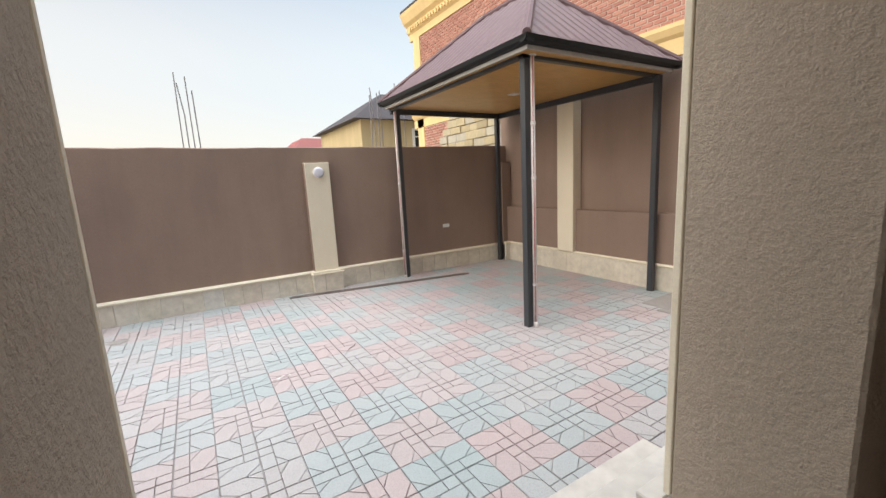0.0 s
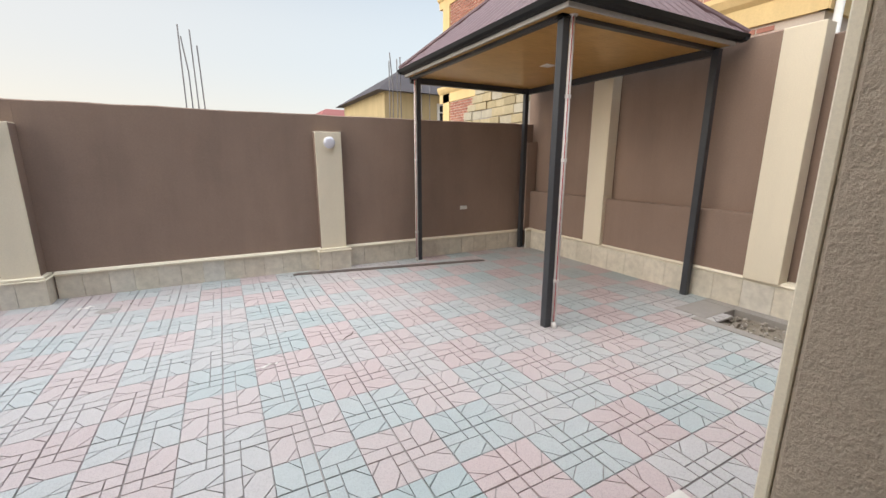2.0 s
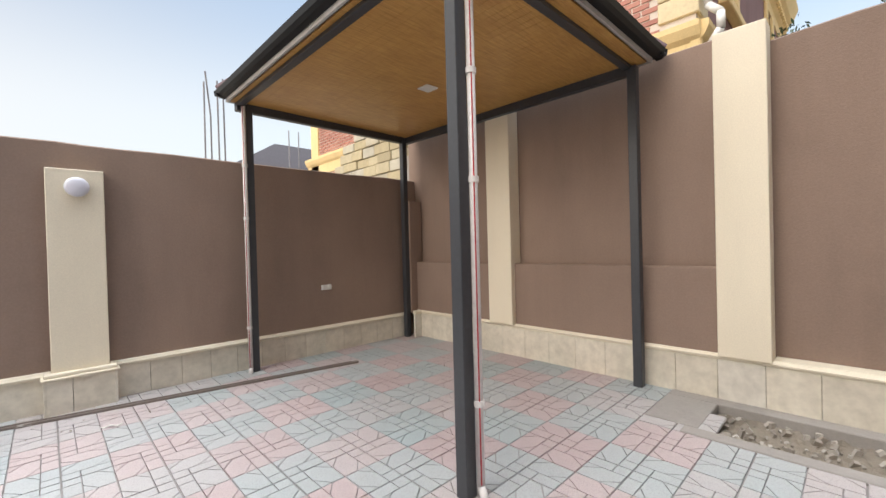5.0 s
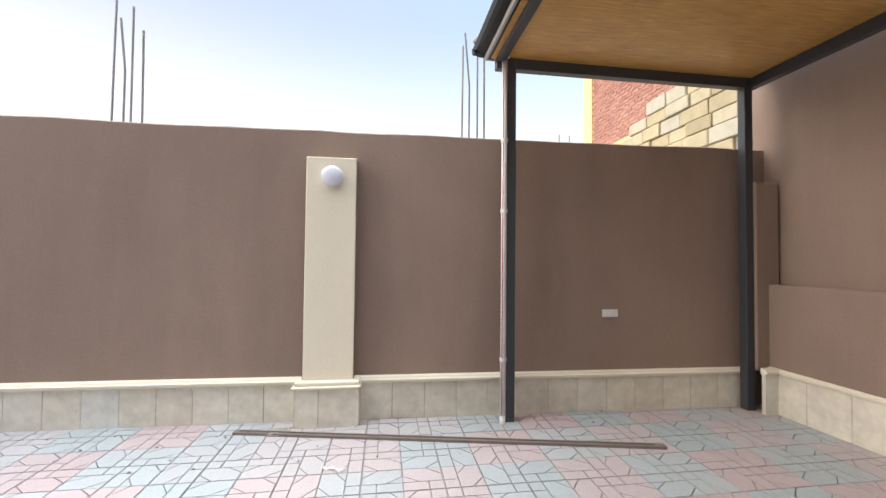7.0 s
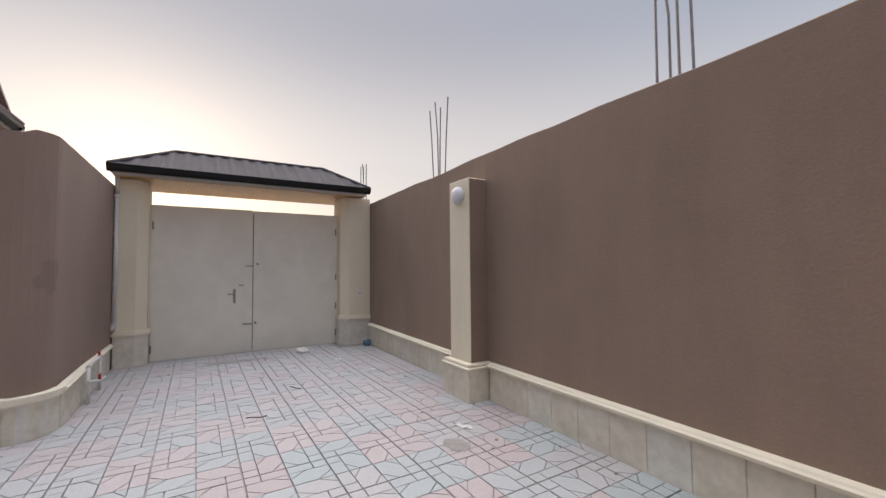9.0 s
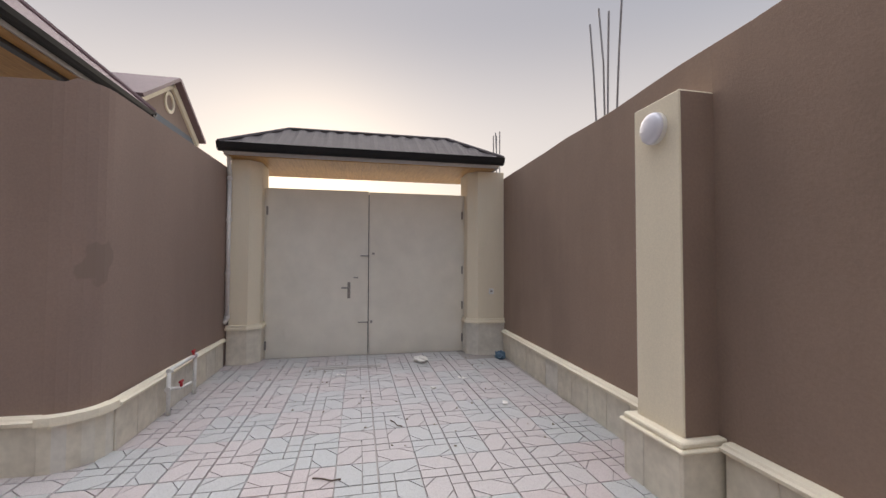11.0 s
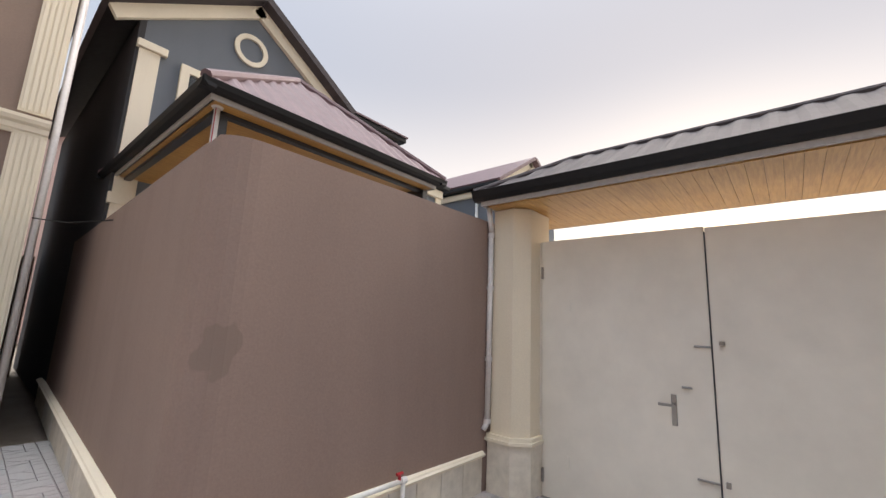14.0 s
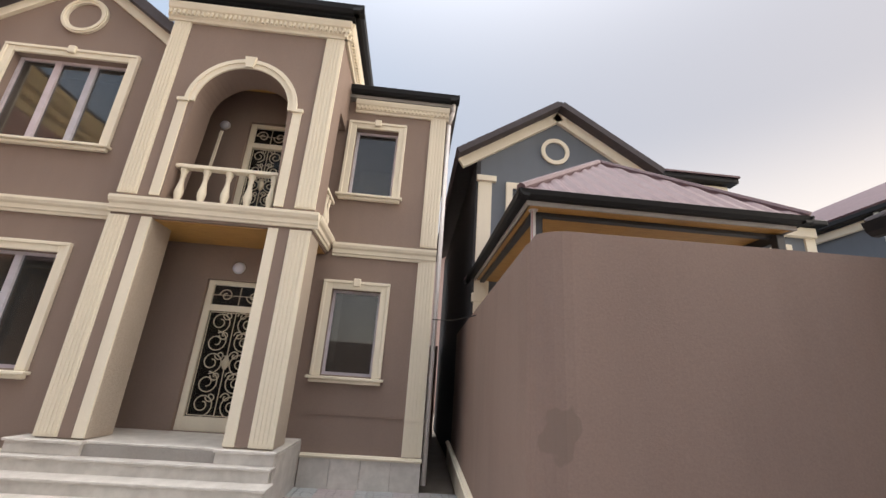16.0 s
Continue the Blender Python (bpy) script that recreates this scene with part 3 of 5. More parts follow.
    for p, q in ((c[0], apex0), (c[1], apex0), (c[2], apex1), (c[3], apex1), (apex0, apex1)):
        bm = bmesh.new()
        z0 = eave if q is not apex1 or p in c else top
        z0 = top if p is apex0 else eave
        cyl(bm, (*p, z0 + 0.02), (*q, top + 0.02), 0.05, 0.05, 8)
        part("hip_cap", bm, ROOFRED, g)
    for px, py in pipe_corners:
        bm = bmesh.new()
        lathe(bm, (px, py, E + 0.03), [(0.045, 0), (0.055, 0.02), (0.055, 0.07), (0.04, 0.09)], 12)
        hopper = part("pipe_hopper", bm, PIPE, g, "white rainwater funnel", True)
        bm = bmesh.new()
        tube(bm, [(px, py, E + 0.05), (px, py, 0.06), (px - 0.02, py - 0.05, 0.0)], 0.026, 12)
        part("downpipe", bm, PIPE, g, "dusty white downpipe", True)
        bm = bmesh.new()
        box(bm, px - 0.020, px - 0.014, py - 0.0225, py - 0.0165, 0.08, E + 0.02)
        part("pipe_stripe", bm, RED, g, "thin red printed line along the pipe")
        for z in (0.55, 1.9, 2.55):
            bm = bmesh.new()
            cyl(bm, (px, py, z), (px, py, z + 0.035), 0.034, 0.034, 12)
            part("pipe_clip", bm, PIPE, g)
    boxpart("ceiling_lamp", (1.515, 1.685, 1.935, 2.105, E + 0.028, E + 0.041), WHITE, g, "square white downlight", bev=0.003)
    g.matrix_basis = at
    return g


gazebo(pose(3.75, 3.59, 0), ((0.264, 0.200), (0.195, 3.86)), "steel gazebo with a plum hipped roof and wood-lined ceiling")
gazebo(Matrix.Translation((-2.92, 2.90, 0)) @ pose(0, 0, 0, 0, 0, 180), ((0.13, 0.17),), "neighbouring steel gazebo behind the enclosure wall")

# ---- gate ----
def chamfered_pillar(y0, y1, lab, chamfer_at):
    p = thing("gate_pillar", lab, "pillar", group="gate pillars")
    def plan(g, z0, z1, mat, nm):
        bm = bmesh.new()
        k = 0.13
        if chamfer_at > 0:
            o = [(-5.85, y0 - g), (-5.32 + g, y0 - g), (-5.32 + g, y1 - k), (-5.32 - k + g, y1 + g), (-5.85, y1 + g)]
        else:
            o = [(-5.85, y1 + g), (-5.32 + g, y1 + g), (-5.32 + g, y0 + k), (-5.32 - k + g, y0 - g), (-5.85, y0 - g)]
        slab(bm, [(*q, z0) for q in o], (0, 0, 1), z1 - z0)
        part(nm, bm, mat, p)
    plan(0.0, 0.52, 2.74, CREAM, "shaft")
    plan(0.02, -0.05, 0.46, CLAD, "foot")
    plan(0.045, 0.46, 0.49, TRIM, "cap")
    plan(0.03, 0.49, 0.525, TRIM, "cap")


chamfered_pillar(4.12, 4.48, "cream plastered gate pillar with a chamfered corner", 1)
chamfered_pillar(7.42, 7.96, "cream gate pillar with an intercom", -1)
gate = thing("gate", "closed off-white sheet metal double gate", "gate", at=(-0.02, -0.045, 0))
boxpart("gate_leaf", (-5.665, -5.625, 4.545, 5.985, -0.01, 2.43), GATEPAINT, gate, bev=0.004)
boxpart("gate_leaf", (-5.665, -5.625, 5.992, 7.445, -0.01, 2.42), GATEPAINT, gate, bev=0.004)
boxpart("jamb", (-5.70, -5.62, 4.505, 4.542, 0.0, 2.42), GATEPAINT, gate)
boxpart("jamb", (-5.70, -5.62, 7.447, 7.485, 0.0, 2.42), GATEPAINT, gate)
# dark strip drawn for the shaded gap between the two leaves
boxpart("cover_strip", (-5.625, -5.618, 5.984, 5.994, 0.03, 2.38), STEEL, gate, "dark meeting joint")
lock = boxpart("lock_plate", (-5.625, -5.617, 5.685, 5.725, 0.83, 1.07), CHROME, gate, "steel lock plate", bev=0.003)
bm = bmesh.new()
tube(bm, [(-5.617, 5.705, 0.99), (-5.575, 5.705, 0.99), (-5.572, 5.60, 0.988)], 0.011, 10)
part("lever", bm, CHROME, lock, "steel lever handle")
for y0, y1, z in ((5.87, 5.985, 1.46), (5.77, 5.84, 1.135), (5.84, 5.985, 0.475)):
    bm = bmesh.new()
    tube(bm, [(-5.612, y0, z), (-5.612, y1, z)], 0.008, 8)
    part("bolt", bm, CHROME, gate)
boxpart("staple", (-5.625, -5.595, 6.04, 6.075, 1.48, 1.51), CHROME, gate)
boxpart("staple", (-5.625, -5.605, 6.02, 6.05, 0.46, 0.50), CHROME, gate)
for y, z in ((4.56, 2.1), (4.56, 0.18), (7.43, 2.1), (7.43, 1.25), (7.43, 0.7), (7.43, 0.2)):
    bm = bmesh.new()
    cyl(bm, (-5.608, y, z - 0.06), (-5.608, y, z + 0.06), 0.013, 0.013, 8)
    part("hinge", bm, CHROME, gate)
for y, z in ((4.83, 1.72), (4.80, 0.28)):
    boxpart("keeper", (-5.625, -5.612, y, y + 0.025, z, z + 0.11), GATEPAINT, gate)
icom = thing("intercom", "small white intercom button plate on the pillar", "intercom")
boxpart("plate", (-5.32, -5.305, 7.72, 7.795, 0.89, 0.975), WHITE, icom, bev=0.004)
boxpart("button", (-5.305, -5.300, 7.74, 7.775, 0.92, 0.95), FASCIA, icom)

gr = thing("gate_roof", "dark ribbed gate roof with wood-lined soffit", "roof")
X0, X1, Y0, Y1 = -6.45, -5.12, 4.08, 7.81
boxpart("soffit_core", (X0 + 0.03, X1 - 0.03, Y0 + 0.03, Y1 - 0.03, 2.765, 2.80), STEEL, gr)
for i in range(34):
    w = (Y1 - Y0 - 0.10) / 34
    boxpart("soffit_board", (X0 + 0.05, X1 - 0.05, Y0 + 0.05 + i * w + 0.001, Y0 + 0.05 + (i + 1) * w - 0.001, 2.748, 2.766), WOOD, gr)
for d in ((X1 - 0.03, X1, Y0, Y1, 2.755, 2.80), (X0, X0 + 0.03, Y0, Y1, 2.755, 2.80), (X0 + 0.031, X1 - 0.031, Y0, Y0 + 0.03, 2.755, 2.80), (X0 + 0.031, X1 - 0.031, Y1 - 0.03, Y1, 2.755, 2.80)):
    boxpart("fascia", d, FASCIA, gr)
gp = [(-0.03, 2.80), (0.02, 2.80), (0.06, 2.83), (0.085, 2.90), (0.07, 2.905), (0.03, 2.86), (-0.03, 2.86)]
bm = bmesh.new()
slab(bm, [(X1 + p, Y0 - 0.07, q) for p, q in gp], (0, 1, 0), Y1 - Y0 + 0.14)
part("gutter", bm, GUTTER, gr, "black rain gutter")
bm = bmesh.new()
slab(bm, [(X0 - p, Y0 - 0.07, q) for p, q in gp], (0, 1, 0), Y1 - Y0 + 0.14)
part("gutter", bm, GUTTER, gr)
for s, y in ((-1, Y0), (1, Y1)):
    bm = bmesh.new()
    slab(bm, [(X0, y + s * p, q) for p, q in gp], (1, 0, 0), X1 - X0)
    part("gutter", bm, GUTTER, gr)
xm, zr, ya, yb = (X0 + X1) / 2, 3.33, 4.78, 7.18
for sx, xe in ((1, X1 + 0.06), (-1, X0 - 0.06)):
    bm = bmesh.new()
    prev = None
    n = 72
    for i in range(n + 1):
        y = Y0 - 0.05 + (Y1 - Y0 + 0.10) * i / n
        k = min(1.0, max(0.0, (y - Y0 + 0.05) / (ya - Y0 + 0.05)), max(0.0, (Y1 + 0.05 - y) / (Y1 + 0.05 - yb)))
        lift = 0.02 if i % 4 in (1, 2) else 0.0
        cur = (bm.verts.new((xe, y, 2.885 + lift)), bm.verts.new((xe + (xm - xe) * k, y, 2.885 + (zr - 2.885) * k + lift)))
        if prev:
            bm.faces.new((prev[0], cur[0], cur[1], prev[1]))
        prev = cur
    bmesh.ops.remove_doubles(bm, verts=bm.verts[:], dist=1e-5)
    part("roof_sheet", bm, ROOFGREY, gr)
for y0, y1 in ((Y0 - 0.05, ya), (Y1 + 0.05, yb)):
    bm = bmesh.new()
    bm.faces.new([bm.verts.new(p) for p in ((X0 - 0.06, y0, 2.885), (X1 + 0.06, y0, 2.885), (xm, y1, zr))])
    part("roof_end", bm, ROOFGREY, gr)
for a, b2 in (((X1 + 0.06, Y0 - 0.05, 2.9), (xm, ya, zr + 0.01)), ((X1 + 0.06, Y1 + 0.05, 2.9), (xm, yb, zr + 0.01)), ((xm, ya, zr + 0.01), (xm, yb, zr + 0.01))):
    bm = bmesh.new()
    cyl(bm, a, b2, 0.03, 0.03, 8)
    part("ridge_cap", bm, ROOFGREY, gr)
dp = thing("downpipe", "white plastic downpipe beside the gate pillar", "pipe")
bm = bmesh.new()
tube(bm, [(-5.22, 4.115, 2.76), (-5.27, 4.115, 2.5), (-5.27, 4.115, 0.62), (-5.24, 4.09, 0.56)], 0.027, 12)
part("tube", bm, PIPE, dp, smooth=True)
for z in (0.62, 1.2, 1.9, 2.45):
    bm = bmesh.new()
    cyl(bm, (-5.27, 4.115, z), (-5.27, 4.115, z + 0.04), 0.036, 0.036, 12)
    part("clip", bm, PIPE, dp)
for ob in (gate, gr, dp, icom):
    ob.location.x -= 0.06
for ob in bpy.data.objects:
    if ob.parent is None and ob.name.startswith("gate_pillar"):
        ob.location.x -= 0.06


# ---- the house ----
house = thing("house", "two-storey taupe rendered house with cream stone trim", "house")
FY, PY, LY = -0.28, 0.82, 0.60          # faces of the wing, the porch and the left block
XR, XP0, XP1, XL = -2.08, -0.20, 2.60, 5.95


def wall_with_holes(name, x0, x1, y0, y1, z0, z1, holes, material, parent, label=""):
    """A wall along x between y0 and y1 with rectangular openings (x0, x1, z0, z1)."""
    bm = bmesh.new()
    xs = sorted({x0, x1, *[h[0] for h in holes], *[h[1] for h in holes]})
    zs = sorted({z0, z1, *[h[2] for h in holes], *[h[3] for h in holes]})
    solid = lambda i, j: 0 <= i < len(xs) - 1 and 0 <= j < len(zs) - 1 and not any(
        h[0] - 1e-6 <= xs[i] and xs[i + 1] <= h[1] + 1e-6 and h[2] - 1e-6 <= zs[j] and zs[j + 1] <= h[3] + 1e-6 for h in holes)
    def quad(*p):
        bm.faces.new([bm.verts.new(q) for q in p])
    for i in range(len(xs) - 1):
        for j in range(len(zs) - 1):
            if not solid(i, j):
                continue
            a, b2, c, d = xs[i], xs[i + 1], zs[j], zs[j + 1]
            quad((a, y1, c), (b2, y1, c), (b2, y1, d), (a, y1, d))
            quad((a, y0, c), (a, y0, d), (b2, y0, d), (b2, y0, c))
            for ok, p in ((solid(i - 1, j), ((a, y0, c), (a, y1, c), (a, y1, d), (a, y0, d))), (solid(i + 1, j), ((b2, y0, c), (b2, y0, d), (b2, y1, d), (b2, y1, c))),
                          (solid(i, j - 1), ((a, y0, c), (b2, y0, c), (b2, y1, c), (a, y1, c))), (solid(i, j + 1), ((a, y0, d), (a, y1, d), (b2, y1, d), (b2, y0, d)))):
                if not ok:
                    quad(*p)
    bmesh.ops.remove_doubles(bm, verts=bm.verts[:], dist=1e-5)
    return part(name, bm, material, parent, label)


WIN_R = [(-1.20, -0.40, 1.57, 2.93), (-1.19, -0.40, 4.67, 6.03)]
WIN_L = [(3.25, 5.05, 1.38, 2.95), (3.25, 5.05, 4.68, 6.22)]
DOOR = [(0.56, 1.62, 0.64, 2.93), (0.76, 1.56, 3.78, 5.95)]
wall_with_holes("front_wall", XR, XP1, FY - 0.25, FY, 0.0, 6.62, WIN_R + DOOR, HOUSE, house)
wall_with_holes("front_wall", XP1 - 0.02, XL, LY - 0.3, LY, 0.0, 6.70, WIN_L, HOUSE, house)
bm = bmesh.new()
slab(bm, [(XP1 - 0.02, LY - 0.3, 6.70), (XL, LY - 0.3, 6.70), (4.24, LY - 0.3, 7.95)], (0, 1, 0), 0.3)
part("gable_wall", bm, HOUSE, house)
boxpart("side_wall", (XR, XR + 0.25, -6.9, FY - 0.251, 0.0, 6.62), HOUSE, house)
boxpart("side_wall", (XL - 0.25, XL, -6.9, LY - 0.301, 0.0, 6.70), HOUSE, house)
# unseen slab added to keep sky light out of the upper rooms
boxpart("roof_deck", (XR, XL, -6.99, FY - 0.251, 6.621, 6.655), GUTTER, house)
boxpart("wall_band", (XR + 0.31, XP0 - 0.11, FY + 0.001, FY + 0.014, 0.985, 1.0), HOUSE, house)
boxpart("rear_wall", (XR, XL, -7.0, -6.901, 0.0, 6.62), HOUSE, house)
boxpart("porch_side_wall", (2.45, 2.68, FY, LY - 0.301, 0.0, 7.0), HOUSE, house)
boxpart("room_floor", (XR + 0.26, XL - 0.26, -6.8, FY - 0.26, 0.55, 0.63), WOOD, house)
# upper floor and partitions coloured dark to pass for unlit rooms
boxpart("room_floor", (XR + 0.26, XL - 0.26, -6.8, FY - 0.26, 3.55, 3.72), ROOMSHADE, house)
boxpart("room_partition", (XR + 0.26, XL - 0.26, -3.2, -3.05, 0.63, 6.6), ROOMSHADE, house)
boxpart("room_partition", (-0.10, 0.10, -3.04, FY - 0.26, 0.63, 6.6), ROOMSHADE, house)
boxpart("room_partition", (2.45, 2.65, -3.04, FY - 0.26, 0.63, 6.6), ROOMSHADE, house)

# porch block
PI0, PI1 = 0.405, 2.02
PB = 0.32
boxpart("pier", (XP0, PI0, PB, PY, 0.64, 3.52), ROUGH, house, bev=0.012)
boxpart("pier", (PI1, XP1, PB, PY, 0.64, 3.52), ROUGH, house, bev=0.012)
# added front panels keep the house taupe where the piers are painted brighter
for a, b2 in ((XP0 + 0.29, PI0 - 0.13), (PI1 + 0.13, XP1 - 0.26)):
    boxpart("pier_plaster", (a, b2, PY + 0.001, PY + 0.008, 0.65, 3.52), HOUSE, house, "smooth taupe plaster on the pier front")
boxpart("balcony_slab", (XP0, XP1, FY + 0.001, PY, 3.52, 3.74), HOUSE, house)
lining = boxpart("porch_ceiling", (XP0 + 0.02, 2.44, FY + 0.01, PY - 0.06, 3.505, 3.519), WOOD, house, "varnished wood porch ceiling")
lining = boxpart("balcony_ceiling", (XP0 + 0.02, 2.44, FY + 0.01, PB - 0.01, 6.60, 6.62), WOOD, house, "varnished wood balcony ceiling")
# arched balcony front
cx, hw, spring = (PI0 + PI1) / 2, 0.72, 5.50
bm = bmesh.new()
arc = [(cx - hw * math.cos(math.pi * k / 24), spring + hw * math.sin(math.pi * k / 24)) for k in range(25)]
left = [(XP0, 3.74), (PI0, 3.74)] + arc[:13] + [(cx, 7.2), (XP0, 7.2)]
right = [(cx, 7.2)] + arc[12:] + [(PI1, 3.74), (XP1, 3.74), (XP1, 7.2)]
slab(bm, [(x, PB, z) for x, z in left], (0, 1, 0), PY - PB)
slab(bm, [(x, PB, z) for x, z in right], (0, 1, 0), PY - PB)
part("arch_wall", bm, HOUSE, house)
boxpart("side_beam", (XP0, XP0 + 0.3, FY + 0.001, PB - 0.001, 5.95, 7.2), HOUSE, house)
boxpart("porch_roof", (XP0 - 0.14, XP1 + 0.14, -3.0, PY + 0.16, 7.36, 7.44), GUTTER, house)


def arch_trim(r0, r1, y0, y1, name, n=20):
    bm = bmesh.new()
    for k in range(n):
        a, b2 = math.pi * k / n, math.pi * (k + 1) / n
        slab(bm, [(cx - r * math.cos(t), y0, spring + r * math.sin(t)) for r, t in ((r0, a), (r1, a), (r1, b2), (r0, b2))], (0, 1, 0), y1 - y0)
    bmesh.ops.remove_doubles(bm, verts=bm.verts[:], dist=1e-5)
    return part(name, bm, TRIM, house)


arch_trim(hw - 0.005, hw + 0.14, PY + 0.001, PY + 0.03, "arch_trim")
arch_trim(hw + 0.08, hw + 0.145, PY + 0.031, PY + 0.05, "arch_trim")
bm = bmesh.new()
slab(bm, [(cx - 0.06, PY + 0.05, spring + hw - 0.03), (cx + 0.06, PY + 0.05, spring + hw - 0.03), (cx + 0.09, PY + 0.05, spring + hw + 0.17), (cx - 0.09, PY + 0.05, spring + hw + 0.17)], (0, 1, 0), 0.04)
part("keystone", bm, TRIM, house)


def pilaster(x0, x1, face, z0, z1, flutes=5):
    p = boxpart("pilaster", (x0, x1, face + 0.001, face + 0.028, z0, z1), TRIM, house, "fluted cream pilaster")
    w = (x1 - x0 - 0.03) / flutes
    for i in range(flutes):
        a = x0 + 0.015 + i * w
        boxpart("flute", (a + 0.008, a + w - 0.008, face + 0.028, face + 0.040, z0 + 0.02, z1 - 0.02), TRIM, p, bev=0.003)


for z0, z1 in ((0.66, 3.52), (3.86, 7.0)):
    pilaster(XP0, XP0 + 0.30, PY, z0, z1)
    pilaster(XP1 - 0.27, XP1, PY, z0, z1)
for x0 in (PI0 - 0.14, PI1):
    boxpart("jamb_trim", (x0, x0 + 0.14, PY + 0.001, PY + 0.03, 0.66, 3.52), TRIM, house, bev=0.004)
    boxpart("jamb_trim", (x0, x0 + 0.14, PY + 0.001, PY + 0.03, 3.86, spring), TRIM, house, bev=0.004)
    boxpart("impost", (x0 - 0.02, x0 + 0.16, PY + 0.001, PY + 0.055, spring - 0.03, spring + 0.03), TRIM, house, bev=0.006)
for z0, z1 in ((0.47, 3.52), (3.78, 6.42)):
    pilaster(XR, XR + 0.30, FY, z0, z1)
boxpart("pilaster_band", (XR - 0.01, XR + 0.31, FY + 0.041, FY + 0.05, 0.98, 0.99), TRIM, house)


def course(axis, a0, a1, face, out, z0, k=1.0, dent=False, name="string_course"):
    prof = [(0, 0), (0.03, 0), (0.035, 0.03), (0.055, 0.045), (0.055, 0.10), (0.085, 0.125), (0.10, 0.165), (0.10, 0.20), (0.0, 0.205)]
    bm = bmesh.new()
    pts = [(face + out * (0.001 + p * k), z0 + q * k) for p, q in prof]
    if axis == "x":
        slab(bm, [(a0, p, q) for p, q in pts], (1, 0, 0), a1 - a0)
    else:
        slab(bm, [(p, a0, q) for p, q in pts], (0, 1, 0), a1 - a0)
    ob = part(name, bm, TRIM, house)
    if dent:
        n = int((a1 - a0) / 0.075)
        bm = bmesh.new()
        for i in range(n):
            s = a0 + (i + 0.25) * (a1 - a0) / n
            f0, f1 = sorted((face + out * 0.05 * k, face + out * 0.085 * k))
            if axis == "x":
                box(bm, s, s + 0.035, f0, f1, z0 + 0.05 * k, z0 + 0.10 * k)
            else:
                box(bm, f0, f1, s, s + 0.035, z0 + 0.05 * k, z0 + 0.10 * k)
        part("dentil_course", bm, TRIM, ob)["kind"] = "stuff"
    return ob


course("x", XP0 - 0.09, XP1 + 0.02, PY, 1, 3.56, 1.15)
course("y", FY, PY + 0.002, XP0, -1, 3.56, 1.15)
course("x", XR, XP0 - 0.11, FY, 1, 3.50, 1.1)
course("x", XP1 + 0.02, XL, LY, 1, 3.50, 1.1)
course("x", XP0 - 0.1, XP1 + 0.1, PY, 1, 7.0, 1.5, True, "cornice")
course("y", FY - 0.8, PY + 0.1, XP0, -1, 7.0, 1.5, True, "cornice")
course("x", XR - 0.05, XP0 - 0.13, FY, 1, 6.38, 1.2, True, "cornice")
gprof = [(0.0, 0.0), (0.10, 0.0), (0.15, 0.04), (0.17, 0.12), (0.155, 0.125), (0.13, 0.07), (0.0, 0.06)]


def gutter(axis, a0, a1, face, out, z):
    bm = bmesh.new()
    pts = [(face + out * p, z + q) for p, q in gprof]
    if axis == "x":
        slab(bm, [(a0, p, q) for p, q in pts], (1, 0, 0), a1 - a0)
    else:
        slab(bm, [(p, a0, q) for p, q in pts], (0, 1, 0), a1 - a0)
    part("gutter", bm, GUTTER, house, "black rain gutter")


gutter("x", XP0 - 0.3, XP1 + 0.25, PY + 0.12, 1, 7.40)
gutter("y", -3.0, PY + 0.29, XP0 - 0.12, -1, 7.40)
gutter("x", XR - 0.22, XP0 - 0.02, FY + 0.08, 1, 6.72)
gutter("y", -6.9, FY + 0.25, XR - 0.05, -1, 6.72)
boxpart("eave_board", (XR - 0.16, XP0, -6.9, FY + 0.10, 6.66, 6.72), FASCIA, house)
bm = bmesh.new()
tube(bm, [(XR - 0.12, FY + 0.10, 6.74), (XR - 0.12, FY + 0.10, 6.55), (XR - 0.06, FY - 0.04, 6.35), (XR - 0.06, FY - 0.04, 0.1)], 0.04, 10)
part("downpipe", bm, PIPE, house, "grey-white downpipe", True)
# gable rakes
for sx in (-1, 1):
    a, b2 = Vector((4.24, LY, 7.95)), Vector((4.24 + sx * 1.85, LY, 6.60))
    d = (b2 - a).normalized()
    nrm = Vector((-d.z, 0, d.x)) * (1 if d.x * 1 < 0 else -1)
    nrm = nrm if nrm.z > 0 else -nrm
    bm = bmesh.new()
    slab(bm, [a - nrm * 0.16, b2 - nrm * 0.16, b2, a], (0, 1, 0), 0.06)
    part("rake_trim", bm, TRIM, house)
    bm = bmesh.new()
    up = Vector((0, 0, 0.03))
    slab(bm, [a + nrm * 0.16 - d * 0.0 - Vector((0, 7, 0)), b2 + nrm * 0.16 - Vector((0, 7, 0)), b2 + nrm * 0.0 - Vector((0, 7, 0)), a - Vector((0, 7, 0))], (0, 1, 0), 7.22)
    part("roof_slope", bm, ROOFGREY, house)


def ring_trim(x, face, z, r0, r1, parent, n=32, depth=0.04):
    bm = bmesh.new()
    for k in range(n):
        a, b2 = 2 * math.pi * k / n, 2 * math.pi * (k + 1) / n
        slab(bm, [(x + r * math.cos(t), face + 0.001, z + r * math.sin(t)) for r, t in ((r0, a), (r1, a), (r1, b2), (r0, b2))], (0, 1, 0), depth)
    bmesh.ops.remove_doubles(bm, verts=bm.verts[:], dist=1e-5)
    return part("round_trim", bm, TRIM, parent)


ring_trim(4.22, LY, 7.08, 0.27, 0.37, house)
ring_trim(4.22, LY, 7.08, 0.31, 0.345, house, depth=0.06)


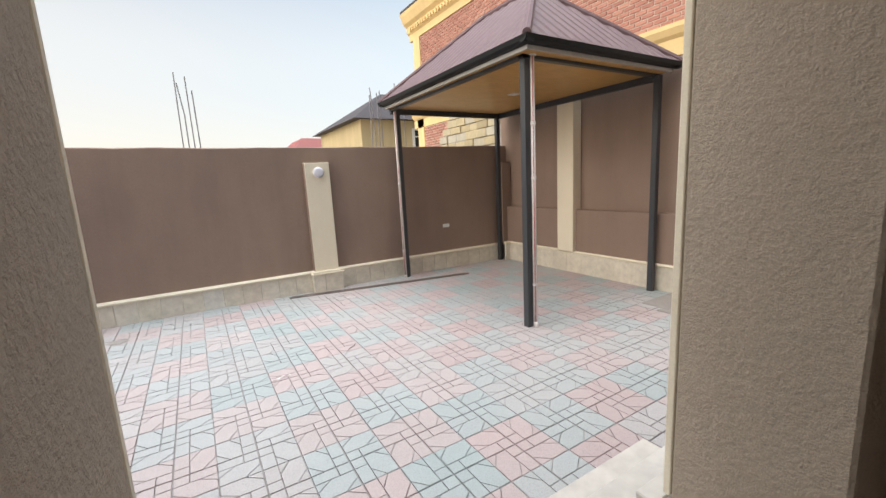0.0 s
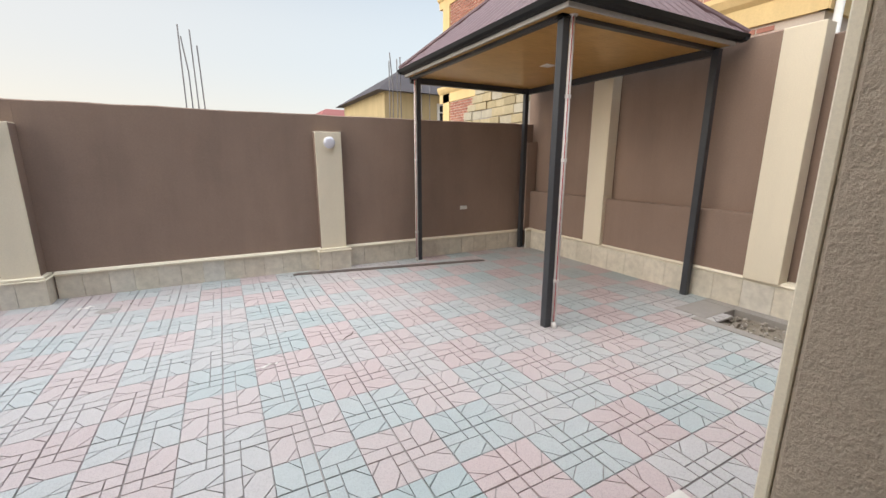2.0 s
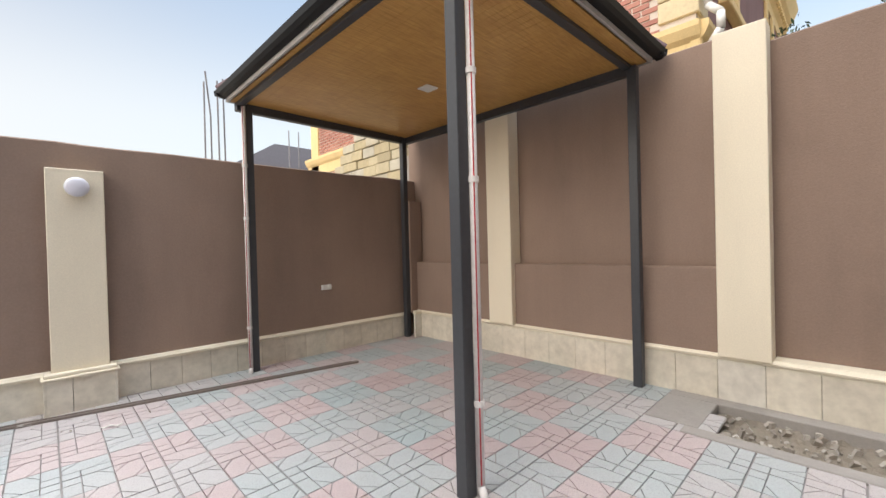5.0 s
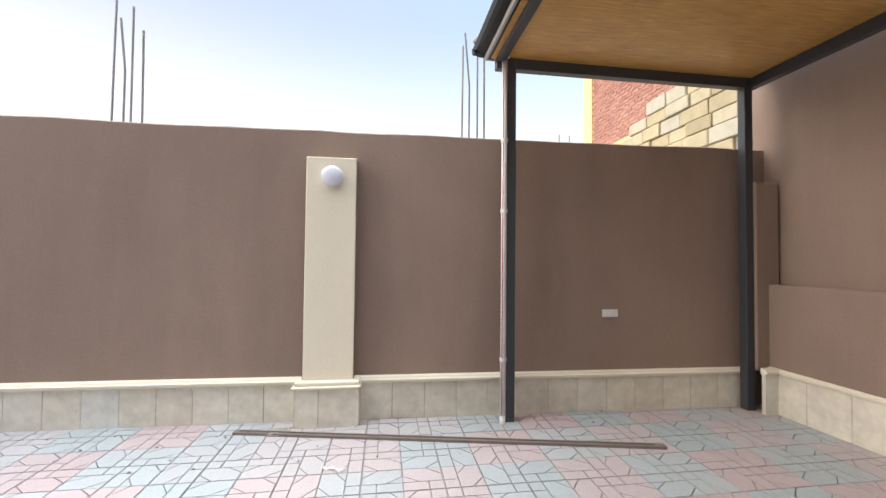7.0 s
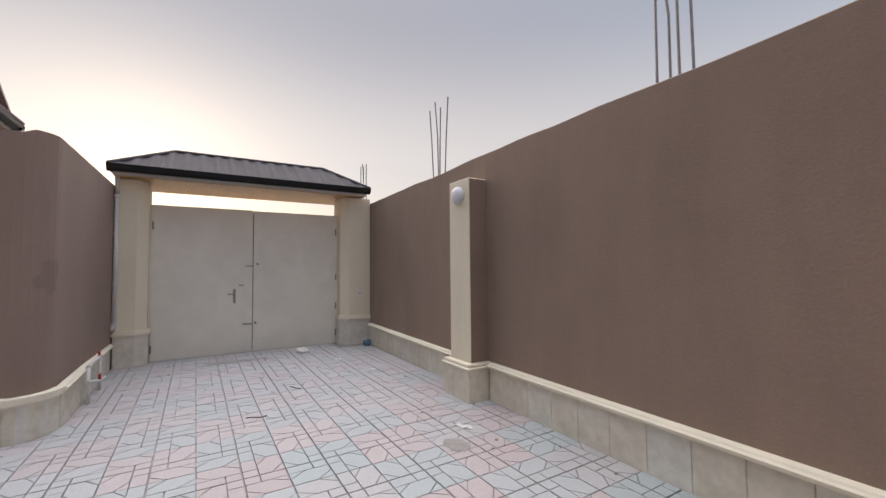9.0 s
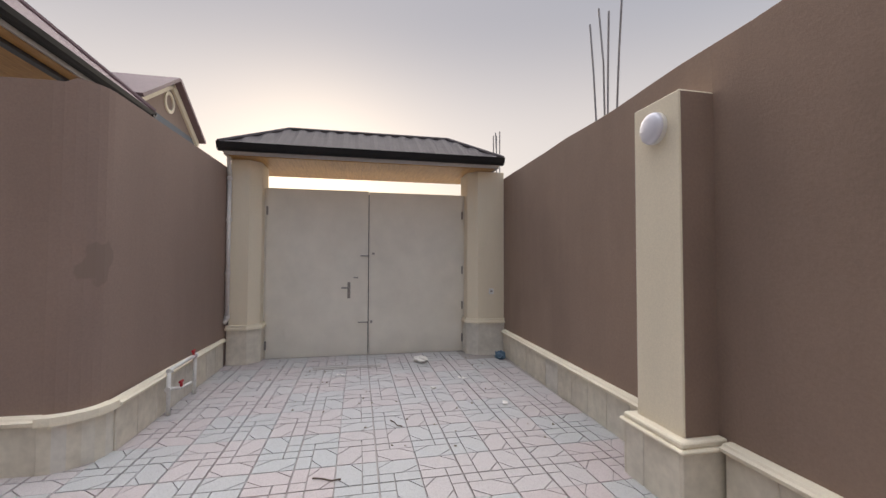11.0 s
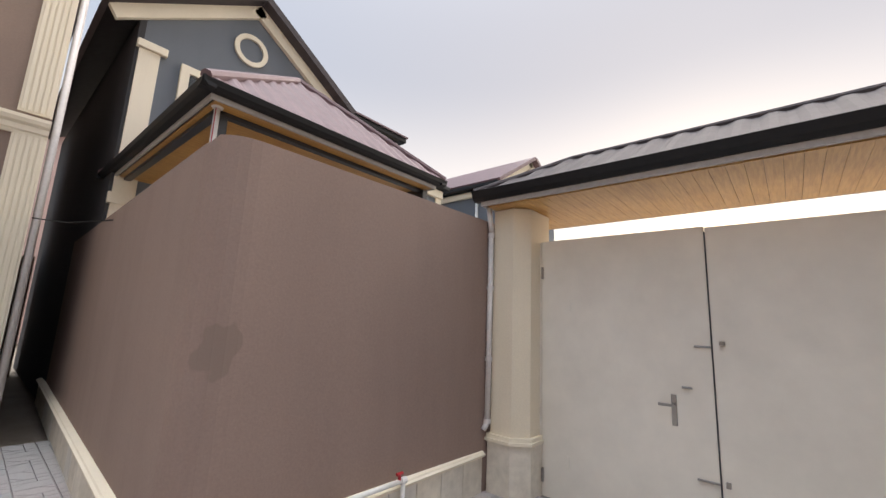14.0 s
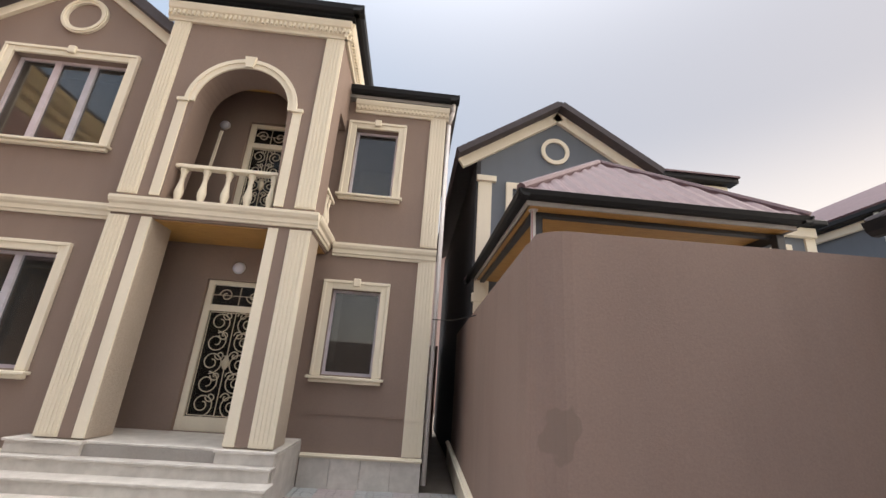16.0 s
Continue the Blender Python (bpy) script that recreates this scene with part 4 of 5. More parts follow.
def window(x0, x1, z0, z1, face, mullions, lab):
    w = thing("window", lab, "window", group="house windows", kind="structure")
    t = 0.125
    for d in ((x0 - t, x0, face + 0.001, face + 0.045, z0 - 0.02, z1 + t), (x1, x1 + t, face + 0.001, face + 0.045, z0 - 0.02, z1 + t), (x0 + 0.001, x1 - 0.001, face + 0.001, face + 0.045, z1, z1 + t)):
        boxpart("surround", d, TRIM, w, "cream stone surround", bev=0.006)
    for d in ((x0 - t - 0.025, x0 - t + 0.03, face + 0.001, face + 0.065, z0 - 0.01, z1 + t - 0.03), (x1 + t - 0.03, x1 + t + 0.025, face + 0.001, face + 0.065, z0 - 0.01, z1 + t - 0.03), (x0 - t - 0.025, x1 + t + 0.025, face + 0.001, face + 0.067, z1 + t - 0.03, z1 + t + 0.02)):
        boxpart("surround_lip", d, TRIM, w, bev=0.006)
    xm2 = (x0 + x1) / 2
    boxpart("keystone", (xm2 - 0.06, xm2 + 0.06, face + 0.046, face + 0.095, z1 + 0.05, z1 + t + 0.06), TRIM, w, bev=0.01)
    boxpart("sill", (x0 - t - 0.07, x1 + t + 0.07, face + 0.001, face + 0.12, z0 - 0.065, z0 - 0.021), TRIM, w, bev=0.008)
    boxpart("sill", (x0 - t - 0.03, x1 + t + 0.03, face + 0.001, face + 0.08, z0 - 0.12, z0 - 0.067), TRIM, w, bev=0.012)
    fr = 0.045
    yb, yf = face - 0.17, face - 0.11
    for d in ((x0, x0 + fr, yb, yf, z0, z1), (x1 - fr, x1, yb, yf, z0, z1), (x0 + fr, x1 - fr, yb, yf, z0, z0 + fr), (x0 + fr, x1 - fr, yb, yf, z1 - fr, z1)):
        boxpart("window_frame", d, FILM, w, "frame with protective film left on")
    n = mullions + 1
    for i in range(n):
        a = x0 + fr + (x1 - x0 - 2 * fr) * i / n
        b2 = x0 + fr + (x1 - x0 - 2 * fr) * (i + 1) / n
        if i:
            boxpart("mullion", (a - 0.05, a + 0.05, yb - 0.002, yf + 0.004, z0 + fr, z1 - fr), FILM, w, "mullion with protective film")
        pane = boxpart("pane", (a, b2, yb + 0.02, yb + 0.03, z0 + fr, z1 - fr), GLASS, w)
        pane.visible_shadow = False


window(*WIN_R[0], FY, 0, "single window in a cream stone surround, ground floor")
window(*WIN_R[1], FY, 0, "single window in a cream stone surround, upper floor")
window(*WIN_L[0], FY + LY - FY, 2, "three-pane window in a cream surround, ground floor")
window(*WIN_L[1], FY + LY - FY, 2, "three-pane window in a cream surround, upper floor")


def scroll(bm, x, y, z, r, turn=1, turns=1.4, n=22, start=0.0, th=0.009):
    pts = []
    for k in range(n + 1):
        s = k / n
        a = start + turn * s * turns * 2 * math.pi
        rr = r * (1 - 0.75 * s)
        pts.append((x + rr * math.cos(a), y, z + rr * math.sin(a)))
    tube(bm, pts, th, 5)


def grille_door(x0, x1, z0, z1, face, lab, name):
    """Cream framed glass door with a wrought-iron grille and a transom light."""
    d = thing(name, lab, "door", kind="structure")
    yb, yf = face - 0.14, face - 0.07
    for q in ((x0, x0 + 0.10, yb, yf, z0, z1), (x1 - 0.10, x1, yb, yf, z0, z1), (x0 + 0.1, x1 - 0.1, yb, yf, z1 - 0.08, z1), (x0 + 0.1, x1 - 0.1, yb, yf, z0, z0 + 0.2), (x0 + 0.1, x1 - 0.1, yb, yf, z1 - 0.50, z1 - 0.40)):
        boxpart("door_frame", q, TRIM, d, "cream door frame", bev=0.006)
    for a, b2 in ((z0 + 0.2, z1 - 0.50), (z1 - 0.40, z1 - 0.08)):
        p = boxpart("pane", (x0 + 0.1, x1 - 0.1, yb + 0.02, yb + 0.03, a, b2), DOORGLASS, d)
        p.visible_shadow = False
    gy = yf - 0.02
    xm2, gw = (x0 + x1) / 2, (x1 - x0 - 0.2) / 2
    bm = bmesh.new()
    za, zb = z0 + 0.22, z1 - 0.52
    tube(bm, [(xm2 - gw + 0.03, gy, za), (xm2 - gw + 0.03, gy, zb), (xm2 + gw - 0.03, gy, zb), (xm2 + gw - 0.03, gy, za), (xm2 - gw + 0.03, gy, za)], 0.008, 5)
    tube(bm, [(xm2, gy, za), (xm2, gy, zb)], 0.008, 5)
    n = max(3, int((zb - za) / 0.26))
    for i in range(n):
        zc = za + (zb - za) * (i + 0.5) / n
        for s in (-1, 1):
            scroll(bm, xm2 + s * gw * 0.5, gy, zc, gw * 0.40, s * (1 if i % 2 else -1), 1.5, 22, math.pi / 2 * (1 if i % 2 else -1))
            scroll(bm, xm2 + s * gw * 0.26, gy, zc + 0.11, gw * 0.18, -s, 1.2, 12, 0.0)
    lathe(bm, (xm2, gy, (za + zb) / 2 - 0.1), [(0.02, 0.0), (0.055, 0.06), (0.06, 0.12), (0.03, 0.18), (0.045, 0.21)], 8)
    part("iron_grille", bm, IRON, d, "cream scrolled wrought-iron grille")
    bm = bmesh.new()
    zc = z1 - 0.24
    for s in (-1, 1):
        scroll(bm, xm2 + s * gw * 0.5, gy, zc, 0.11, s, 1.3)
    tube(bm, [(xm2 - gw, gy, zc), (xm2 + gw, gy, zc)], 0.007, 5)
    tube(bm, [(xm2, gy, zc - 0.15), (xm2, gy, zc + 0.15)], 0.007, 5)
    part("transom_grille", bm, IRON, d)
    bm = bmesh.new()
    tube(bm, [(x0 + 0.05, yf, z0 + 1.02), (x0 + 0.05, yf + 0.05, z0 + 1.02), (x0 + 0.17, yf + 0.05, z0 + 1.02)], 0.01, 8)
    part("door_handle", bm, CHROME, d)
    return d


grille_door(*DOOR[0], FY, "closed cream entrance door with scrolled iron grille", "door_1")
grille_door(*DOOR[1], FY, "closed cream balcony door with scrolled iron grille", "door_2")
round_wall_lamp(1.16, FY, 3.14, 0.10, axis="Y+", lab="round opal wall lamp above the entrance door")
round_wall_lamp(1.98, FY, 5.80, 0.09, axis="Y+", lab="round opal wall lamp on the balcony wall")

# balustrades
BAL = [(0.045, 0.0), (0.05, 0.03), (0.03, 0.06), (0.028, 0.09), (0.05, 0.19), (0.052, 0.23), (0.03, 0.36), (0.026, 0.44), (0.038, 0.46), (0.028, 0.48), (0.045, 0.52), (0.045, 0.56)]
BAL = [(r * 1.2, h * 1.14) for r, h in BAL]
bal = thing("balustrade", "cream turned balusters under a stone handrail", "balustrade")
for i in range(5):
    bm = bmesh.new()
    lathe(bm, (PI0 + 0.13 + i * 0.335, 0.66, 3.76), BAL, 14)
    part("baluster", bm, TRIM, bal, smooth=True)
boxpart("handrail", (PI0 - 0.0, PI1 + 0.0, 0.60, 0.73, 4.40, 4.46), TRIM, bal, bev=0.01)
boxpart("plinth", (PI0, PI1, 0.58, 0.74, 3.741, 3.762), TRIM, bal)
bal2 = thing("balustrade", "short side run of cream turned balusters", "balustrade")
for i in range(2):
    bm = bmesh.new()
    lathe(bm, (XP0 + 0.06, -0.10 + i * 0.2, 3.80), BAL, 14)
    part("baluster", bm, TRIM, bal2, smooth=True)
boxpart("handrail", (XP0 - 0.01, XP0 + 0.13, FY, PB, 4.43, 4.49), TRIM, bal2, bev=0.01)

# landing, steps, base course
st = thing("entrance_steps", "pale limestone entrance landing with wide steps", "steps")
SX0, SX1 = -0.28, 2.86
boxpart("landing_core", (SX0 + 0.03, SX1 - 0.03, FY + 0.002, 0.86, -0.02, 0.605), JOINT, st)
boxpart("landing_slab", (SX0, SX1, FY + 0.003, 0.84, 0.606, 0.638), MARBLE, st, bev=0.006)
for a, b2 in ((SX0, PI0 + 0.06), (PI1 - 0.06, SX1)):
    boxpart("pier_plinth", (a + 0.02, b2 - 0.02, 0.861, 0.90, 0.48, 0.605), MARBLE, st, bev=0.004)
    boxpart("plinth_slab", (a, b2, 0.841, 0.93, 0.606, 0.640), MARBLE, st, bev=0.006)
for z, y, e in ((0.478, 1.02, 0.0), (0.318, 1.26, 0.04), (0.16, 1.50, 0.08)):
    boxpart("riser", (SX0 - e + 0.03, SX1 + e - 0.03, 0.86, y - 0.03, z - 0.17, z - 0.031), MARBLE, st)
    boxpart("tread", (SX0 - e, SX1 + e, 0.862 if z > 0.4 else y - 0.32, y, z - 0.03, z), MARBLE, st, bev=0.006)
boxpart("side_slab", (SX0 - 0.005, SX0 + 0.029, FY + 0.005, 0.86, -0.02, 0.604), MARBLE, st)
for a, b2, f in ((XR, XP0 - 0.1, FY), (XP1 + 0.2, XL, LY)):
    n = round((b2 - a) / 0.42)
    for i in range(n):
        w = (b2 - a) / n
        boxpart("base_slab", (a + i * w + 0.002, a + (i + 1) * w - 0.002, f + 0.001, f + 0.04, -0.03, 0.40), MARBLE, house, bev=0.003)
    moulding(house, "x", a - 0.01, b2, f, 1, 0.40, TRIM, "base_moulding")
# decorative tile fringe along the porch foot
for i in range(5):
    bm = bmesh.new()
    x = 2.44
    slab(bm, [(x, FY + 0.02 + i * 0.09, 0.64), (x, FY + 0.10 + i * 0.09, 0.64), (x, FY + 0.06 + i * 0.09, 0.72)], (-1, 0, 0), 0.006)
    part("skirting_ornament", bm, MARBLE, house)

# timber lengths leaning in the porch
for i, (y, h) in enumerate(((0.02, 0.95), (0.10, 1.0), (0.22, 0.8))):
    bm = bmesh.new()
    m = Matrix.Translation((2.30, y, 0.639)) @ pose(0, 0, 0, 0, 6, 0)
    for v in box(bm, -0.02, 0.02, -0.012, 0.012, 0.0, h):
        v.co = m @ v.co
    tagged(part("leaning_batten", bm, TIMBER), "weathered wooden batten leaning inside the porch", "batten", group="leaning battens")


# loose things on the balcony
bm = bmesh.new()
m = Matrix.Translation((1.93, 0.05, 3.741)) @ pose(0, 0, 0, 0, -3, 0)
for v in box(bm, -0.025, 0.025, -0.012, 0.012, 0.0, 1.75):
    v.co = m @ v.co
bevelled(bm, 0.004)
tagged(part("leaning_board", bm, TRIM), "pale narrow board leaning on the balcony", "board")
bm = bmesh.new()
bmesh.ops.create_icosphere(bm, subdivisions=3, radius=1.0)
for v in bm.verts:
    k = 1 + 0.4 * noise.noise(v.co * 2.0 + Vector((21, 0, 0)))
    v.co = Vector((0.70 + v.co.x * 0.20 * k, 0.42 + v.co.y * 0.12 * k, 3.741 + max(0.0, (v.co.z * 0.6 + 0.4) * 0.20 * k)))
tagged(part("white_sack", bm, PAPER, smooth=True), "crumpled white sack on the balcony floor", "sack")

# ---- small fittings and loose things ----
sock = thing("wall_socket", "white double wall socket on the brown wall", "socket")
boxpart("plate", (5.015, 5.175, 7.627, 7.646, 0.915, 0.99), WHITE, sock, bev=0.004)
for x in (5.055, 5.135):
    bm = bmesh.new()
    lathe(bm, (x, 7.627, 0.952), [(0.025, 0.0), (0.025, 0.004), (0.02, 0.005)], 16, "Y")
    part("outlet", bm, WHITE, sock)

bm = bmesh.new()
m = Matrix.Translation((1.656, 7.484, 0.003)) @ pose(0, 0, 0, 0, 0, -11.05)
for v in box(bm, 0, 3.486, -0.03, 0.03, 0.0, 0.022):
    v.co = m @ v.co
for v in box(bm, 0.05, 3.4, -0.006, 0.006, 0.022, 0.034):
    v.co = m @ v.co
tagged(part("edging_strip", bm, TIMBER), "long grey-brown profile strip lying on the paving", "strip")
for x, y, a, l, w in ((0.95, 4.36, 12, 0.20, 0.02), (2.54, 6.79, -20, 0.16, 0.035), (-0.99, 7.13, 25, 0.17, 0.06), (-3.3, 7.2, -15, 0.12, 0.05), (-4.2, 7.0, 40, 0.10, 0.05), (-3.9, 6.6, 10, 0.07, 0.05), (-4.6, 5.6, 70, 0.10, 0.03)):
    bm = bmesh.new()
    n = 5
    rows = [[bm.verts.new((l * (i / n - 0.5), w * (j - 0.5), 0.008 + 0.010 * math.sin(i * 2.1 + j + x))) for j in range(2)] for i in range(n + 1)]
    for r, q in zip(rows, rows[1:]):
        bm.faces.new((r[0], q[0], q[1], r[1]))
    ob = part("paper_scrap", bm, PAPER)
    so = ob.modifiers.new("thick", "SOLIDIFY")
    so.thickness = 0.003
    ob.matrix_basis = pose(x, y, 0.004, 0, 0, a)
    tagged(ob, "torn white paper scrap lying on the paving", "paper", "paper scraps")
for x, y, a in ((1.83, 4.65, 30), (-2.2, 5.6, 60), (-3.0, 6.1, 15)):
    bm = bmesh.new()
    tube(bm, [(-0.09, 0, 0.006), (-0.03, 0.015, 0.007), (0.04, 0.012, 0.007), (0.09, 0.04, 0.012)], 0.005, 6)
    ob = part("twig", bm, BARK)
    ob.matrix_basis = pose(x, y, 0.004, 0, 0, a)
    tagged(ob, "thin dark twig lying on the paving", "twig", "twigs")
rng = random.Random(11)
bm = bmesh.new()
for k in range(120):
    x, y = (rng.uniform(-5.4, -2.5), rng.uniform(4.6, 7.6)) if k % 3 else (rng.uniform(-2, 5), rng.uniform(6.9, 7.6))
    s = rng.uniform(0.004, 0.014)
    mm = pose(x, y, s * 0.4, rng.uniform(0, 60), rng.uniform(0, 60), rng.uniform(0, 180))
    for v in box(bm, -s, s, -s * 0.7, s * 0.7, -s * 0.5, s * 0.5, top=s * 0.3):
        v.co = mm @ v.co
tagged(part("grit", bm, SOIL), "scattered grit and mortar crumbs on the paving", "grit", kind="stuff")


def crumpled(name, x, y, r, h, mat, lab, cat, seed):
    bm = bmesh.new()
    bmesh.ops.create_icosphere(bm, subdivisions=3, radius=1.0)
    for v in bm.verts:
        k = 1 + 0.35 * noise.noise(v.co * 2.2 + Vector((seed, 0, 0)))
        v.co = Vector((v.co.x * r * k, v.co.y * r * 0.7 * k, max(0.0, (v.co.z * 0.6 + 0.4) * h * k)))
    ob = part(name, bm, mat)
    ob.location = (x, y, 0.002)
    tagged(ob, lab, cat)


crumpled("plastic_bag", -5.1, 6.64, 0.14, 0.07, PAPER, "crumpled white plastic bag lying on the paving", "bag", 3)
crumpled("cloth_rag", -5.04, 7.78, 0.10, 0.11, paint("blue cloth", (0.10, 0.17, 0.24), 0.9), "crumpled blue-grey rag in the gate corner", "rag", 8)
crumpled("mortar_lump", 2.0, 7.45, 0.10, 0.03, JOINT, "flat grey mortar lump beside the pillar foot", "mortar", 5)
crumpled("mortar_lump", -0.71, 6.88, 0.13, 0.012, JOINT, "flat grey mortar spill on the paving", "mortar", 6)
dr = thing("drain_grate", "narrow grey drain grate set in the paving", "drain")
for i in range(3):
    boxpart("bar", (-5.02 + i * 0.045, -4.99 + i * 0.045, 5.24, 6.10, -0.01, 0.010), FASCIA, dr)

# water pipe with taps on the enclosure wall
wp = thing("water_pipe", "white plastic water pipe with red-handled taps", "pipe")
bm = bmesh.new()
y = 4.15
tube(bm, [(-4.19, y, 0.0), (-4.19, y, 0.40), (-3.64, y, 0.40), (-3.60, y, 0.38), (-3.60, y, 0.0)], 0.017, 10)
tube(bm, [(-3.60, y, 0.235), (-3.63, y + 0.09, 0.235), (-3.80, y + 0.11, 0.23)], 0.015, 10)
part("tube", bm, WHITE, wp, smooth=True)
for p in ((-4.15, y, 0.40), (-3.63, y + 0.09, 0.235)):
    bm = bmesh.new()
    cyl(bm, (p[0], p[1], p[2] + 0.01), (p[0], p[1], p[2] + 0.05), 0.012, 0.012, 8)
    cyl(bm, (p[0] - 0.03, p[1], p[2] + 0.055), (p[0] + 0.03, p[1], p[2] + 0.055), 0.012, 0.012, 8)
    part("tap_handle", bm, RED, wp, "red plastic tap handle")
for p in ((-4.19, y, 0.40), (-3.62, y, 0.39), (-3.60, y, 0.235)):
    bm = bmesh.new()
    cyl(bm, (p[0] - 0.025, p[1], p[2]), (p[0] + 0.025, p[1], p[2]), 0.025, 0.025, 10)
    part("fitting", bm, WHITE, wp)

# starter bars standing behind the wall
for x, y, fan, hs in ((0.52, 7.90, 0.9, (1.15, 1.0, 1.1, 0.9)), (3.75, 7.90, 0.95, (1.0, 1.15, 1.05, 1.1)), (-2.84, 8.0, 1.9, (1.05, 1.15, 1.0, 1.1)), (-6.2, 8.12, 1.0, (0.95, 1.0, 0.9, 0.95))):
    rb = thing("starter_bars", "four bare grey steel bars rising behind the wall", "rebar", group="starter bars")
    for i, h in enumerate(hs):
        bm = bmesh.new()
        dx, dy = (-0.12 + 0.08 * i), (0.03 if i % 2 else -0.0)
        tube(bm, [(x + dx, y + dy, 0.0 if x < -5 else 2.5), (x + dx * (0.5 + 0.5 * fan), y + dy, 2.68 + h * 0.5), (x + dx * fan - (0.05 if i == 1 else 0), y + dy, 2.66 + h)], 0.010, 6)
        part("bar", bm, REBAR, rb)

bm = bmesh.new()
tube(bm, [(XR - 0.02, FY + 0.02, 2.55), (-2.35, 0.4, 2.46), (-2.70, 1.0, 2.50)], 0.008, 6)
tagged(part("cable", bm, GUTTER), "black cable strung between house and wall", "cable")

# the house with all that belongs to it stands a little west of its working place
for ob in bpy.data.objects:
    if ob.parent is None and (ob.name.split(".")[0] in ("house", "window", "door_1", "door_2", "balustrade", "entrance_steps", "leaning_batten", "leaning_board", "white_sack", "cable")
                              or (ob.name.startswith("wall_lamp") and "pillar" not in ob["label"])):
        ob.location.x -= 0.14
        ob.location.y += 0.03

# ---- neighbouring slate-blue house ----
nb = thing("blue_house", "slate-blue rendered gabled house behind the wall", "house")
NY = -0.50
boxpart("wall", (-6.35, -2.98, -8.0, NY, 0.0, 5.80), BLUE, nb)
# side face in a much darker grey than the blue walls
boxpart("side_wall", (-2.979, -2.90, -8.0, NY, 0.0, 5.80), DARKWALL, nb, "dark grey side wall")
boxpart("wall", (-8.15, -6.351, -8.0, NY - 0.25, 0.0, 5.88), BLUE, nb)
boxpart("wall", (-10.1, -8.151, -8.0, NY - 0.35, 0.0, 5.12), BLUE, nb)
bm = bmesh.new()
slab(bm, [(-6.35, NY - 0.3, 5.80), (-2.90, NY - 0.3, 5.80), (-4.52, NY - 0.3, 6.95)], (0, 1, 0), 0.3)
part("gable_wall", bm, BLUE, nb)
for sx, ex in ((-1, -6.52), (1, -2.52)):
    a, b2 = Vector((-4.52, NY, 7.03)), Vector((ex, NY, 5.72))
    d = (b2 - a).normalized()
    nrm = Vector((-d.z, 0, d.x))
    nrm = nrm if nrm.z > 0 else -nrm
    bm = bmesh.new()
    slab(bm, [a - nrm * 0.20, b2 - nrm * 0.20, b2, a], (0, 1, 0), 0.08)
    part("rake_trim", bm, TRIM, nb)
    bm = bmesh.new()
    o = Vector((0, 7.5, 0))
    slab(bm, [a + nrm * 0.12 - o, b2 + nrm * 0.12 - o, b2 - o, a - o], (0, 1, 0), 7.8)
    part("roof_slope", bm, ROOFGREY, nb)
bm = bmesh.new()
cyl(bm, (-4.52, NY - 7.4, 7.07), (-4.52, NY + 0.28, 7.09), 0.05, 0.05, 8)
part("ridge_cap", bm, ROOFGREY, nb)
ring_trim(-4.47, NY, 6.13, 0.21, 0.29, nb)
boxpart("pilaster", (-3.20, -2.94, NY + 0.001, NY + 0.04, 0.3, 5.30), TRIM, nb, "cream pilaster")
boxpart("pilaster_cap", (-3.28, -2.90, NY + 0.001, NY + 0.09, 5.30, 5.42), TRIM, nb, bev=0.01)
boxpart("string_course", (-6.35, -2.90, NY + 0.001, NY + 0.07, 2.95, 3.10), TRIM, nb)
def plain_window(parent, x0, x1, z0, z1, face):
    w = boxpart("window", (x0, x1, face + 0.002, face + 0.03, z0, z1), GUTTER, parent)
    for d in ((x0 - 0.12, x0, face + 0.001, face + 0.07, z0 - 0.1, z1 + 0.12), (x1, x1 + 0.12, face + 0.001, face + 0.07, z0 - 0.1, z1 + 0.12), (x0, x1, face + 0.001, face + 0.07, z1, z1 + 0.12), (x0, x1, face + 0.001, face + 0.07, z0 - 0.1, z0)):
        boxpart("surround", d, TRIM, w)
    boxpart("mullion", ((x0 + x1) / 2 - 0.03, (x0 + x1) / 2 + 0.03, face + 0.03, face + 0.045, z0, z1), WHITE, w)
    p = boxpart("pane", (x0, x1, face + 0.031, face + 0.036, z0, z1), GLASS, w)


plain_window(nb, -5.0, -3.6, 3.9, 5.2, NY)
plain_window(nb, -9.4, -8.8, 3.7, 4.6, NY - 0.35)
for x0, x1, z, f in ((-8.30, -6.3, 5.60, NY - 0.25), (-10.2, -8.1, 4.90, NY - 0.35)):
    boxpart("cornice", (x0 + 0.1, x1, f + 0.001, f + 0.12, z, z + 0.22), TRIM, nb, bev=0.02)
    boxpart("gutter", (x0 - 0.05, x1, f, f + 0.26, z + 0.24, z + 0.36), GUTTER, nb, bev=0.02)
    boxpart("corner_strip", (x0 + 0.1, x0 + 0.32, f + 0.001, f + 0.04, 0.0, z), TRIM, nb)
for pts in ([(-8.35, NY + 0.05, 5.95), (-6.4, NY + 0.05, 5.95), (-6.6, NY - 2.2, 7.1), (-7.5, NY - 2.2, 7.1)], [(-8.35, NY + 0.05, 5.95), (-7.5, NY - 2.2, 7.1), (-7.5, NY - 4, 7.1), (-8.35, NY - 6.0, 5.95)]):
    bm = bmesh.new()
    slab(bm, pts, (0, 0, 1), 0.04)
    part("hip_roof", bm, ROOFRED, nb, "plum hipped roof")
